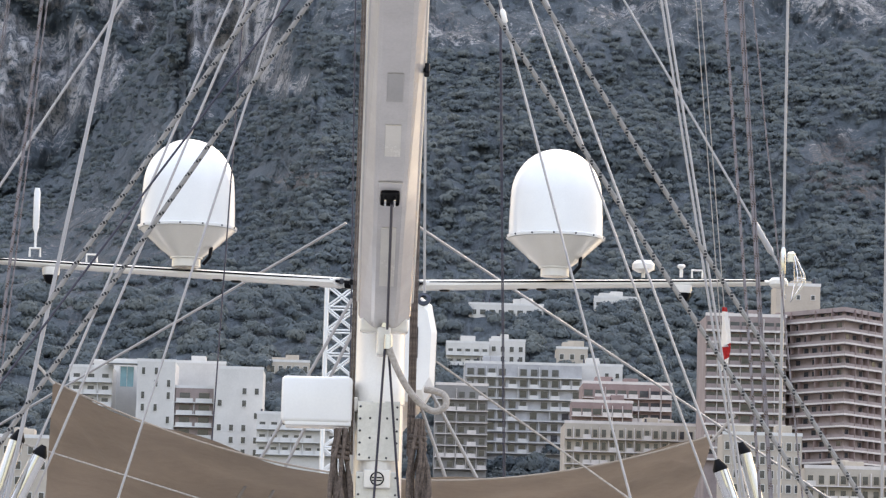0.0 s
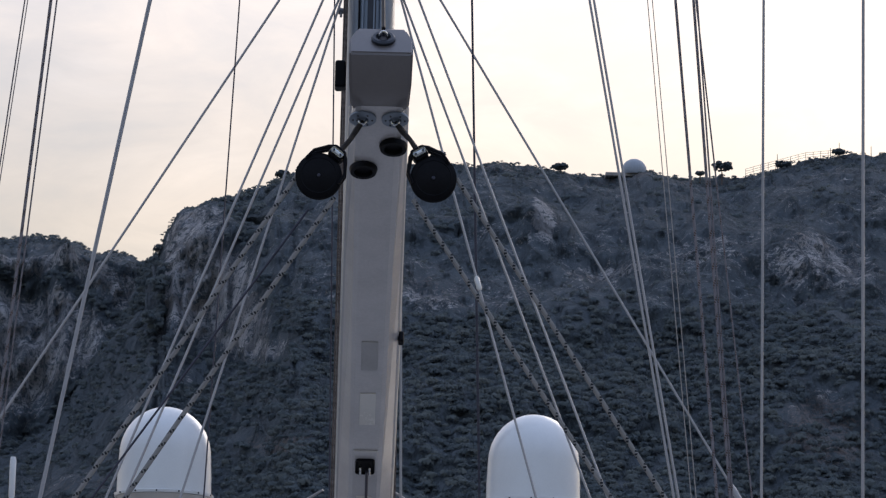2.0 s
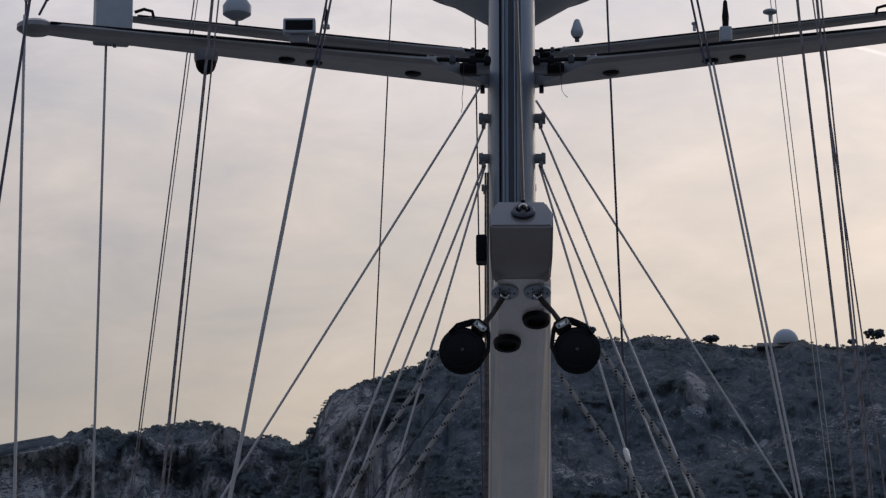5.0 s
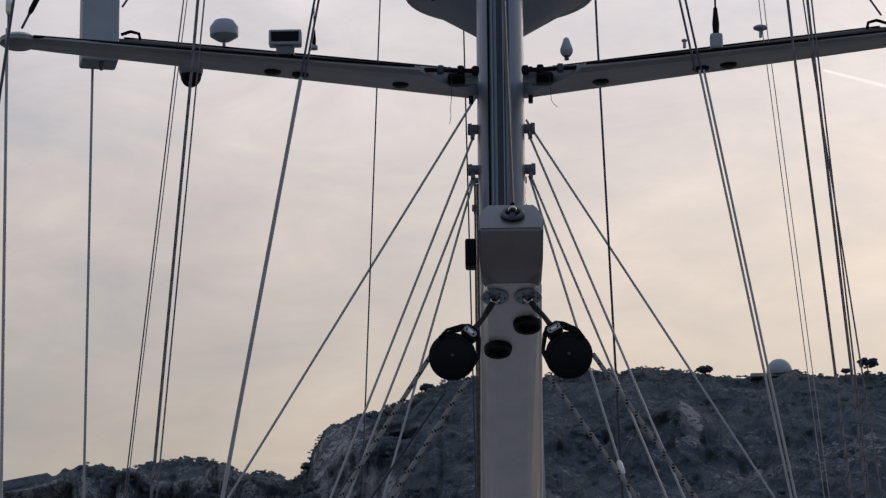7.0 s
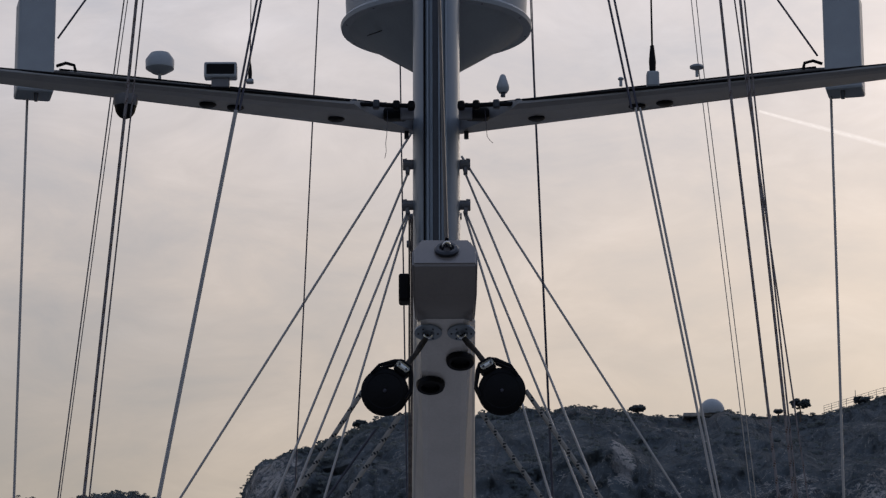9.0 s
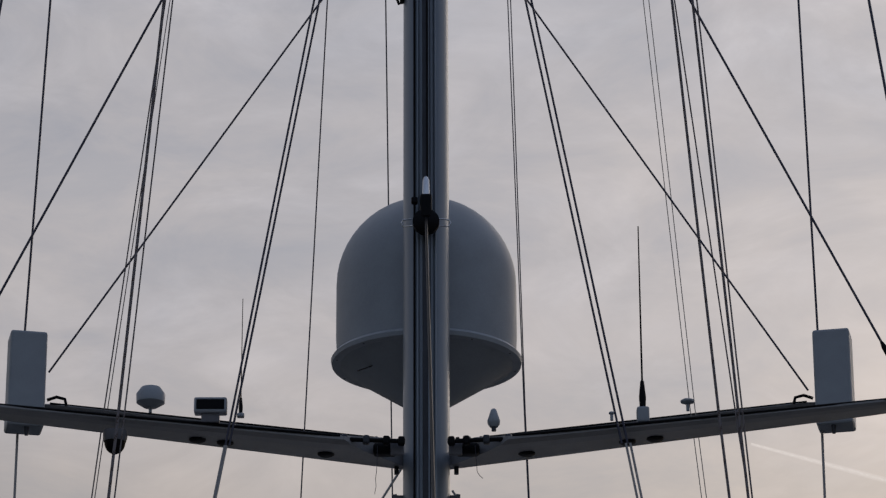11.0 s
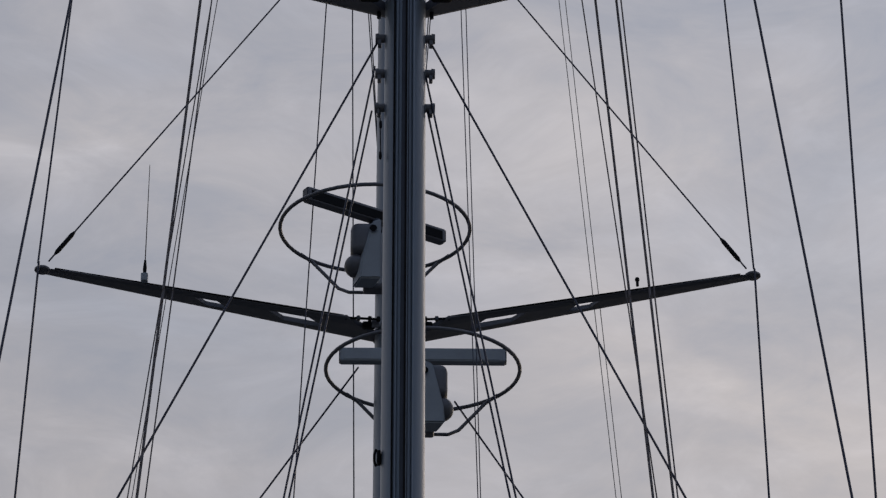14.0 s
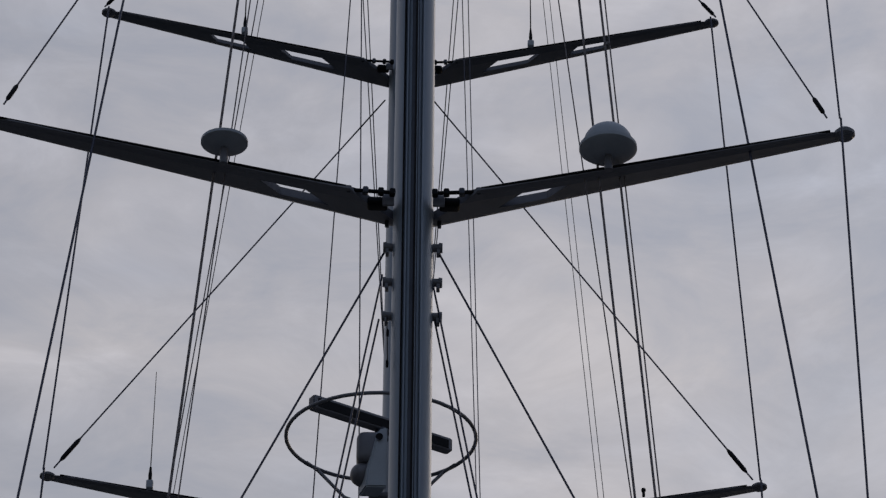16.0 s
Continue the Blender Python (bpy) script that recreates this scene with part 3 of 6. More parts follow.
rope("flag_halyard", (3.208, 38.89, 14.50), (1.870, 40.31, 33.85), 0.0055, PALEROPE, "thin pale line behind the spreaders", "rope", "flag halyards")
rope("wire", (1.578, 38.59, 1.20), (1.162, 38.87, 14.50), 0.0070, WIRE, "thin dark wire below the second spreader", "rope", "wires")
rope("wire", (1.162, 38.87, 14.50), (0.756, 39.27, 33.85), 0.0070, WIRE, "thin dark wire in front of the taller mast", "rope", "wires")
rope("wire", (1.560, 38.59, 1.20), (1.150, 38.87, 14.50), 0.0070, WIRE, "thin dark wire below the second spreader", "rope", "wires")
rope("wire", (1.150, 38.87, 14.50), (0.658, 39.27, 33.85), 0.0070, WIRE, "thin dark wire in front of the taller mast", "rope", "wires")
rope("wire", (-1.980, 38.60, 1.20), (-1.480, 38.87, 14.50), 0.0090, WIRE, "thin dark wire below the second spreader", "rope", "wires")
rope("wire", (-1.480, 38.87, 14.50), (-0.741, 39.27, 33.85), 0.0090, WIRE, "thin dark wire in front of the taller mast", "rope", "wires")
rope("wire", (-0.273, 42.00, 1.20), (-0.765, 42.00, 33.85), 0.0100, WIRE, "thin dark wire in front of the taller mast", "rope", "wires")
rope("jumper_wire", (-0.03, 40.30, 21.41), (-0.86, 40.30, 33.85), 0.0080, WIRE, "thin wire beside the mast head", "rope", "jumper wires")
rope("jumper_wire", (0.03, 40.30, 21.41), (0.86, 40.30, 33.85), 0.0080, WIRE, "thin wire beside the mast head", "rope", "jumper wires")
rope("jumper_wire", (-0.06, 40.30, 21.41), (-0.77, 40.30, 33.85), 0.0080, WIRE, "thin wire beside the mast head", "rope", "jumper wires")
rope("jumper_wire", (0.06, 40.30, 21.41), (0.77, 40.30, 33.85), 0.0080, WIRE, "thin wire beside the mast head", "rope", "jumper wires")
rope("sheet", (-3.12, 16.98, 1.20), (-0.38, 17.50, 5.65), 0.0130, SHEET, "thick cream sheet flecked with black", "rope", "boom sheets")
rope("sheet", (-2.90, 17.01, 1.20), (-0.18, 17.50, 5.53), 0.0130, SHEET, "thick cream sheet flecked with black", "rope", "boom sheets")
rope("sheet", (3.36, 17.06, 1.20), (0.47, 17.50, 5.65), 0.0130, SHEET, "thick cream sheet flecked with black", "rope", "boom sheets")
rope("sheet", (3.12, 17.06, 1.20), (0.24, 17.50, 5.53), 0.0130, SHEET, "thick cream sheet flecked with black", "rope", "boom sheets")
rope("guy_rope", (-3.52, 19.00, 1.20), (-0.34, 19.00, 5.78), 0.0070, WIRE, "thin grey guy beside the sheets", "rope")
rope("topping_lift", (0.06, 17.25, 6.40), (0.00, 23.70, 10.98), 0.0110, BLACK, "grey topping lift from boom end to mast block", "rope")
rope("topping_lift", (0.01, 23.70, 11.13), (0.01, 23.72, 24.43), 0.0085, BLACK, "dark lift line along the mast track", "rope")
rope("main_topping_lift", (0.35, 27.20, 4.61), (0.29, 27.20, 7.40), 0.0110, ROD, "pale lift wire of the main boom", "rope")
r = rope("guy_rope", (4.43, 25.20, 1.20), (0.42, 25.20, 3.90), 0.0080, PALEROPE, "thin tie line over the awning", "rope")
socket(r, 1.0, 0.09, 0.016, STEEL)
rope("guy_rope", (4.24, 23.00, 1.20), (-2.50, 23.00, 3.09), 0.0060, PALEROPE, "thin tie line over the awning", "rope")
rope("awning_tie", (-2.46, 25.50, 3.67), (-2.61, 25.50, 3.83), 0.0120, PALEROPE, "pale awning corner tie", "rope")
rope("awning_tie", (2.53, 25.50, 3.37), (2.71, 25.50, 3.58), 0.0120, PALEROPE, "pale awning corner tie", "rope")
rope("strut", (-1.67, 27.60, 1.20), (-0.10, 27.60, 4.60), 0.0140, ROD, "pale strut behind the awning", "strut", "struts")
rope("strut", (-2.04, 27.60, 1.20), (-0.24, 27.60, 4.60), 0.0140, ROD, "pale strut behind the awning", "strut", "struts")
rope("strut", (1.31, 27.60, 1.20), (0.02, 27.60, 4.60), 0.0140, ROD, "pale strut behind the awning", "strut", "struts")
rope("strut", (1.93, 27.60, 1.20), (0.01, 27.60, 4.60), 0.0140, ROD, "pale strut behind the awning", "strut", "struts")


# ---- boom ----


def boom():
    t = thing("mizzen_boom", "grey-white box boom seen from below, its end raised", "boom", (0.02, 23.62, 4.2))
    a, b = Vector((0.02, 23.55, 3.97)), Vector((0.05, 17.35, 6.11))
    d = (b - a).normalized()
    up = Vector((1, 0, 0)).cross(-d).normalized()
    if up.z < 0:
        up = -up
    # sections: place along, half width of the belly, half width at the chine, height
    secs = [(0.0, 0.095, 0.185, 0.34), (0.25, 0.105, 0.185, 0.36), (0.7, 0.115, 0.172, 0.36), (0.93, 0.125, 0.160, 0.34), (1.0, 0.13, 0.154, 0.30)]
    bm = bmesh.new()
    rings = []
    for f, hb, hc, h in secs:
        c = a + (b - a) * f
        sh = [(-hb * 0.75, 0), (hb * 0.75, 0), (hb, 0.012), (hc - 0.012, 0.085), (hc, 0.115), (hc * 0.97, h), (hc * 0.6, h + 0.03), (-hc * 0.6, h + 0.03), (-hc * 0.97, h), (-hc, 0.115), (-hc + 0.012, 0.085), (-hb, 0.012)]
        rings.append([bm.verts.new(c + Vector((x, 0, 0)) + up * z - t.location) for x, z in sh])
    for p, q in zip(rings, rings[1:]):
        for k in range(12):
            bm.faces.new((p[k], p[(k + 1) % 12], q[(k + 1) % 12], q[k]))
    bm.faces.new(rings[0][::-1])
    bm.faces.new(rings[-1])
    bmesh.ops.recalc_face_normals(bm, faces=bm.faces)
    part("boom_shell", bm, BOOM, t, smooth=False)

    def on(f, x, z=0.0):
        return a + (b - a) * f + Vector((x, 0, 0)) + up * z - t.location
    turn = Matrix((Vector((1, 0, 0)), d, up)).transposed().to_4x4()      # x across, y along the boom, z out of its top

    def at(f, x, z=0.0):
        return Matrix.Translation(on(f, x, z)) @ turn
    # end cap: a moulded nose as wide as the boom; its top facet has cut corners and tips up to the lift
    prof = [(17.52, 6.045, 0.158), (17.30, 6.105, 0.166), (17.19, 6.25, 0.170), (17.27, 6.345, 0.170), (17.35, 6.425, 0.132), (17.62, 6.45, 0.150), (17.62, 6.05, 0.155)]
    bm = bmesh.new()
    ends = [[bm.verts.new(Vector((0.05 + sx * hw, y, z)) - t.location) for y, z, hw in prof] for sx in (-1, 1)]
    for k in range(7):
        bm.faces.new((ends[0][k], ends[0][(k + 1) % 7], ends[1][(k + 1) % 7], ends[1][k]))
    for ring in ends:
        mid = bm.verts.new(sum((v.co for v in ring), Vector()) / 7)
        for k in range(7):
            bm.faces.new((ring[k], ring[(k + 1) % 7], mid))
    bmesh.ops.recalc_face_normals(bm, faces=bm.faces)
    sharp = [e for e in bm.edges if e.calc_face_angle(0.0) > 0.35]
    bmesh.ops.bevel(bm, geom=sharp, offset=0.012, segments=3, affect="EDGES")
    # cap is darker than the boom: shade on its faces put into the colour
    part("end_cap", bm, CAPGREY, t, "moulded end cap, grey darkened as shade", True)
    # side flanges of pale extrusion
    for s in (-1, 1):
        part("side_rail", tube([on(0.02, s * 0.188, 0.16), on(0.5, s * 0.178, 0.16), on(0.93, s * 0.152, 0.16)], 0.013, 8), PAINT, t, "pale side rail", True)
    # recessed plates under the belly
    for f, ln in ((0.543, 0.36), (0.437, 0.42), (0.18, 0.9)):
        # the outer plate's darker grey stands in for a reflection
        part("belly_plate", box(0.10, ln, 0.008, 0.003, at=(0, 0, -0.004)), PLATE if f > 0.5 else PAINT, t, "thin plate", m=at(f, 0))
    # padeyes with their flanges
    for s in (-1, 1):
        m = at(0.952, 0.0 + s * 0.088, -0.002) @ Matrix.Rotation(math.pi, 4, "X")
        eye = part("padeye", lathe([(0, 0), (0.074, 0), (0.074, 0.010), (0.064, 0.014), (0.034, 0.014), (0.028, 0.006), (0, 0.006)], 24), MAST, t, "round steel padeye", True, m)
        part("eye_bow", tube([(0.022 * math.cos(q), 0, 0.004 + 0.034 * math.sin(q)) for q in (math.pi * i / 8 for i in range(9))], 0.008, 8), STEEL, eye, "", True)
        for i in range(6):
            q = i * math.pi / 3
            part("bolt", cyl(0.006, 0.005, 0.006, 6, at=(0.052 * math.cos(q), 0.052 * math.sin(q), 0.012)), TRACK, eye)
    # black sheave mouths
    for f, x in ((0.911, 0.085), (0.874, -0.075)):
        m = at(f, x, -0.004) @ Matrix.Rotation(math.pi, 4, "X")
        part("sheave_mouth", lathe([(0, 0.002), (0.045, 0.004), (0.052, 0.028), (0.072, 0.028), (0.078, 0.01), (0.078, 0)], 24), BLACK, t, "black sheave mouth", True, m)
    # lift ring on the nose
    cap = Matrix.Translation(Vector((0.06, 17.265, 6.343)) - t.location) @ Matrix.Rotation(radians(45), 4, "X")
    ring = part("lift_ring", lathe([(0.036, 0), (0.064, 0), (0.064, 0.012), (0.055, 0.02), (0.04, 0.02), (0.036, 0.0)], 24), TRACK, t, "dark ring for the topping lift", True, cap)
    part("lift_eye", tube([(0.02 * math.cos(q), 0, 0.05 * math.sin(q)) for q in (math.pi * i / 8 for i in range(9))], 0.009, 8), STEEL, ring, "", True)
    # dark winch block on the flank
    part("side_block", box(0.06, 0.12, 0.15, 0.012, at=(0, 0, 0)), BLACK, t, "dark side block", m=Matrix.Translation(Vector((-0.165, 17.7, 6.25)) - t.location))
    # vang slot and its fork
    m = at(0.32, 0.0, -0.004) @ Matrix.Translation((0, -0.80, 0))
    slot = part("vang_plate", box(0.16, 0.30, 0.014, 0.006, at=(0, 0.85, -0.004)), BOOM, t, "", m=m)
    part("slot_mouth", box(0.125, 0.19, 0.012, 0.025, at=(0, 0.81, -0.013)), BLACK, slot, "black slot")
    for s in (-1, 1):
        part("cheek", box(0.016, 0.10, 0.05, 0.006, at=(s * 0.03, 0.79, -0.03)), STEEL, slot)
    part("side_cleat", box(0.035, 0.07, 0.07, 0.012), BLACK, t, "small black cleat", m=at(0.55, 0.188, 0.10))
    # gooseneck
    part("gooseneck_collar", box(0.34, 0.16, 0.10, 0.02), PAINT, t, "cream gooseneck casting", m=Matrix.Translation((0, -0.02, -0.20)))
    part("gooseneck_jaw", box(0.10, 0.20, 0.20, 0.02), PAINT, t, m=Matrix.Translation((0, -0.10, -0.32)))
    part("gooseneck_pin", cyl(0.022, 0.022, 0.34, 12), STEEL, t, "", True, Matrix.Translation((0, -0.16, -0.42)))
    for s in (-1, 1):
        part("black_gasket", box(0.10, 0.05, 0.028, 0.01), BLACK, t, m=Matrix.Translation((s * 0.09, -0.19, -0.10)) @ Matrix.Rotation(s * -0.25, 4, "Y"))
    return t


boom()


def sheet_block(x, y, z, lean, s, eye):
    """A big black sheet block that hangs from a padeye and is pulled aside by its sheet."""
    t = thing("sheet_block", "large black sheet block hanging under the boom end", "block", (x, y, z), group="sheet blocks")
    face = Matrix.Rotation(math.pi / 2, 4, "X")
    part("sheave", lathe([(0, -0.030), (0.110, -0.030), (0.124, -0.022), (0.112, 0), (0.124, 0.022), (0.110, 0.030), (0, 0.030)], 36), BLACK, t, "", True, face)
    part("hub", lathe([(0, 0), (0.010, 0), (0.008, 0.008), (0, 0.009)], 16), WIRE, t, "small steel hub", True, Matrix.Translation((0, -0.030, 0)) @ face)
    part("sheave_ring", lathe([(0.092, 0.0), (0.096, 0.002), (0.100, 0.0)], 36), BLACK, t, "", True, Matrix.Translation((0, -0.030, 0)) @ face)
    top = Matrix.Rotation(lean, 4, "Y")
    for yy in (-0.038, 0.038):
        bm = bmesh.new()
        for sx in (-1, 1):
            tube([(sx * 0.112, 0, 0.03), (sx * 0.105, 0, 0.09), (sx * 0.055, 0, 0.155), (sx * 0.028, 0, 0.175)], [0.007, 0.009, 0.012, 0.012], 8, bm=bm)
        part("side_plate", bm, BLACK, t, "black strap", True, top @ Matrix.Translation((0, yy, 0)))
    part("head", box(0.085, 0.09, 0.07, 0.014, at=(0, 0, 0.155)), BLACK, t, m=top)
    part("head_plate", box(0.075, 0.008, 0.034, 0.012, at=(0, -0.050, 0.155)), STEEL, t, "bright steel plate", m=top)
    for sx in (-1, 1):
        part("bolt", cyl(0.007, 0.006, 0.008, 8, m=Matrix.Rotation(math.pi / 2, 4, "X")), TRACK, t, m=top @ Matrix.Translation((sx * 0.022, -0.054, 0.155)))
    h = top @ Vector((0, 0, 0.185))
    e = Vector(eye) - Vector((x, y, z))
    part("lashing", tube([h, h.lerp(e, 0.35) + Vector((0.006, 0, 0)), h.lerp(e, 0.7), e], [0.016, 0.013, 0.017, 0.013], 8), TARROPE, t, "dark tarred rope lashing", True)
    return t


sheet_block(-0.265, 17.5, 5.645, radians(38), -1, (-0.04, 17.66, 5.985))
sheet_block(0.345, 17.5, 5.645, radians(-30), 1, (0.14, 17.66, 5.985))

# ---- bright turnbuckles at the shrouds' feet ----


def turnbuckle(x, y, z, lean):
    t = thing("turnbuckle", "bright polished steel turnbuckle sleeve on a shroud", "turnbuckle", (x, y, z), group="turnbuckles")
    m = Matrix.Rotation(lean, 4, "Y")
    part("sleeve", cyl(0.05, 0.05, 0.8, 20, at=(0, 0, -0.84)), STEEL, t, "", True, m)
    part("boot", lathe([(0.052, -0.05), (0.052, -0.03), (0.018, 0.03), (0, 0.03)], 16), BLACK, t, "black rubber boot", True, m)


turnbuckle(2.45, 22.62, 3.16, -0.27)
turnbuckle(2.29, 22.60, 3.04, -0.36)
turnbuckle(-2.41, 22.62, 3.11, 0.29)
turnbuckle(-2.25, 22.60, 3.01, 0.43)


# ---- radomes, radars and aerials ----


def radome(name, x, y, z, r, label, group=""):
    """A satellite dome on its cone; r is the dome's radius, z the top of its foot."""
    t = thing(name, label, "radome", (x, y, z), group=group)
    k = r
    dome = [(0.985 * k, 0.0)] + [(0.98 * k, 0.4 * k), (0.955 * k, 0.88 * k)] + [(0.955 * k * math.cos(a), 0.86 * k + 1.02 * k * math.sin(a)) for a in (math.pi / 2 * i / 12 for i in range(1, 12))] + [(0, 1.88 * k)]
    part("dome", lathe([(0, 0.0), *dome], 48), GEL, t, "smooth white dome", True, Matrix.Translation((0, 0, 0.80 * k)))
    part("rim", lathe([(0.9 * k, -0.03 * k), (1.03 * k, -0.02 * k), (1.04 * k, 0.035 * k), (1.0 * k, 0.05 * k), (0.9 * k, 0.05 * k)], 48), GEL, t, "", True, Matrix.Translation((0, 0, 0.80 * k)))
    part("cone", lathe([(0, 0.18 * k), (0.32 * k, 0.18 * k), (0.36 * k, 0.22 * k), (0.55 * k, 0.36 * k), (1.0 * k, 0.77 * k), (0.9 * k, 0.79 * k), (0, 0.79 * k)], 48), PAINT, t, "cream underside", True)
    part("foot", lathe([(0, 0), (0.30 * k, 0), (0.30 * k, 0.16 * k), (0.34 * k, 0.17 * k), (0.34 * k, 0.2 * k), (0, 0.2 * k)], 32), PAINT, t, "", True)
    for i in range(14):
        a = 2 * math.pi * (i + 0.3) / 14
        part("bolt", cyl(0.014 * k + 0.004, 0.010, 0.012, 8, m=Matrix.Rotation(math.pi / 2, 4, "Y")), TRACK, t, m=Matrix.Translation((1.03 * k * math.cos(a), 1.03 * k * math.sin(a), 0.81 * k)) @ Matrix.Rotation(a, 4, "Z"))
    part("cable", tube([(0.36 * k, -0.25 * k, 0.02), (0.50 * k, -0.30 * k, 0.2 * k), (0.52 * k, -0.25 * k, 0.38 * k), (0.46 * k, -0.1 * k, 0.46 * k)], 0.022, 8), BLACK, t, "black cable", True)
    return t


radome("satellite_radome", -2.27, 39.2, 6.12, 0.562, "white satellite radome standing on the lowest spreader", "spreader radomes")
radome("satellite_radome", 2.05, 39.2, 6.13, 0.562, "white satellite radome standing on the lowest spreader", "spreader radomes")


def big_radome():
    t = thing("large_radome", "large white satellite radome bracketed to the mast front", "radome", (0.0, 24.95, 9.88))
    k = 0.70
    pts = [(0.985 * k, 0.0), (k, 0.3 * k), (k, 0.90 * k)] + [(k * math.cos(a), 0.90 * k + 1.0 * k * math.sin(a)) for a in (math.pi / 2 * i / 14 for i in range(1, 14))] + [(0, 1.90 * k)]
    # white shell drawn in grey: its backlit shade is put into the colour
    part("dome", lathe([(0, 0), *pts], 56), GREYBOX, t, "smooth white dome, coloured grey as backlit", True, Matrix.Translation((0, 0, 0.37)))
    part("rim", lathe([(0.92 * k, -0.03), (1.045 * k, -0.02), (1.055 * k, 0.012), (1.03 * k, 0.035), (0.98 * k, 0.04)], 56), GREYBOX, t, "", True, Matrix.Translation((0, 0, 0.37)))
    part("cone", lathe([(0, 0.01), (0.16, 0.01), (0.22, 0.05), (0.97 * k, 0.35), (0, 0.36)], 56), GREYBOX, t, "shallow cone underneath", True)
    part("hatch", box(0.15, 0.03, 0.006, 0.002), BLACK, t, "black vent slot", m=Matrix.Translation((-0.46, -0.32, 0.22)) @ Matrix.Rotation(0.5, 4, "Z") @ Matrix.Rotation(-0.45, 4, "Y"))
    part("bracket", box(0.22, 0.75, 0.12, 0.02, at=(0, -0.45, -0.04)), SPAR, t, "bracket to the mast")
    for i in range(10):
        a = 2 * math.pi * i / 10 + 0.2
        part("bolt", cyl(0.009, 0.007, 0.012, 6), TRACK, t, m=Matrix.Translation((1.0 * k * math.cos(a), 1.0 * k * math.sin(a), 0.345)))


big_radome()


def radar(x, z, turn, pod, label):
    """An open-array scanner with its gearbox, pedestal and the hoop that guards it."""
    t = thing("radar_scanner", label, "radar", (x, 39.4, z), group="radar scanners")
    arr = Matrix.Translation((0.0, 0, 0.13)) @ Matrix.Rotation(turn, 4, "Z")
    bm = box(2.16, 0.14, 0.20, 0.025)
    array = part("scanner_bar", bm, SPAR if turn else GREYBOX, t, "long grey scanner bar", m=arr)
    part("array_face", box(2.05, 0.008, 0.13, 0.003, at=(0, -0.071, -0.01)), BLACK if turn else GREYBOX, array, "scanner face")
    part("end_plate", box(0.012, 0.12, 0.17, 0.004, at=(1.083, 0, 0)), TRACK, array)
    part("end_plate", box(0.012, 0.12, 0.17, 0.004, at=(-1.083, 0, 0)), TRACK, array)
    part("neck", cyl(0.10, 0.08, 0.16, 20, at=(0, 0, -0.10)), TRACK, t, "", True)
    part("gearbox", box(0.36, 0.46, 0.46, 0.10, 4, at=(0.14 * pod, 0, -0.30)), SPAR, t, "rounded gearbox", True)
    part("motor_ball", lathe([(0.16 * math.cos(a), 0.16 * math.sin(a)) for a in (-math.pi / 2 + math.pi * i / 10 for i in range(11))], 20), SPAR, t, "", True, Matrix.Translation((0.24 * pod, -0.05, -0.66)))
    bm = bmesh.new()
    for xx in (-0.05, 0.05):
        vs = [bm.verts.new((xx + 0.12 * pod + px * pod, 0.02, pz)) for px, pz in ((-0.16, -0.95), (0.12, -0.95), (0.10, -0.70), (-0.04, -0.10), (-0.16, -0.05))]
        bm.faces.new(vs)
    f1, f2 = list(bm.faces)
    r1, r2 = list(f1.verts), list(f2.verts)
    for v in r2:
        v.co.y -= 0.30
    for i in range(5):
        bm.faces.new((r1[i], r1[(i + 1) % 5], r2[(i + 1) % 5], r2[i]))
    bmesh.ops.recalc_face_normals(bm, faces=bm.faces)
    bmesh.ops.bevel(bm, geom=list(bm.edges), offset=0.02, segments=2, affect="EDGES")
    ped = part("pedestal", bm, GREYBOX, t, "grey bracket plate")
    part("bracket_hole", lathe([(0, 0), (0.045, 0), (0.05, 0.012), (0, 0.012)], 16), BLACK, ped, "", True, Matrix.Translation((0.02 * pod, -0.30, -0.22)) @ Matrix.Rotation(math.pi / 2, 4, "X"))
    part("foot_arm", box(abs(x) + 0.3, 0.20, 0.09, 0.03), SPAR, t, "arm to the mast", m=Matrix.Translation((-x / 2, 0.12, -0.90)))
    ring = [(1.26 * math.cos(a), 1.20 * math.sin(a), -0.07) for a in (2 * math.pi * i / 48 for i in range(48))]
    part("guard_hoop", tube(ring, 0.026, 10, True), SPAR, t, "bent tube guard hoop", True)
    lower = [(-1.0, 0.70, -0.07), (-0.84, 0.80, -0.14), (-0.48, 0.72, -0.58), (-0.34, 0.60, -0.70), (0.34, 0.60, -0.70), (0.48, 0.72, -0.58), (0.84, 0.80, -0.14), (1.0, 0.70, -0.07)]
    part("hoop_stay", tube(lower, 0.024, 8), SPAR, t, "bent tube stay", True)


radar(0.33, 21.53, 0.0, 1, "grey open-array radar inside a tube guard hoop")
radar(-0.31, 23.62, radians(32), -1, "grey open-array radar turned aside in its guard hoop")


def low_dome(x, z, r, h, flat, label):
    t = thing("aerial_dome", label, "aerial", (x, 23.4, z), group="upper spreader domes")
    part("stem", cyl(0.035, 0.03, 0.16, 14), SPAR, t, "", True)
    if flat:
        prof = [(0, 0.15), (0.05, 0.15), (r, 0.20), (r, 0.225), (0.4 * r, 0.26), (0, 0.265)]
    else:
        prof = [(0, 0.14), (0.05, 0.14), (0.85 * r, 0.17), (r, 0.20), (r, 0.23), (0.86 * r, 0.25)] + [(0.86 * r * math.cos(a), 0.25 + h * math.sin(a)) for a in (math.pi / 2 * i / 8 for i in range(1, 8))] + [(0, 0.25 + h)]
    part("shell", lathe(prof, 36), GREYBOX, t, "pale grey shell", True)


low_dome(1.60, 17.17, 0.24, 0.19, False, "grey mushroom-shaped aerial dome on the spreader")
low_dome(-1.57, 17.17, 0.195, 0.0, True, "flat grey disc aerial on the spreader")


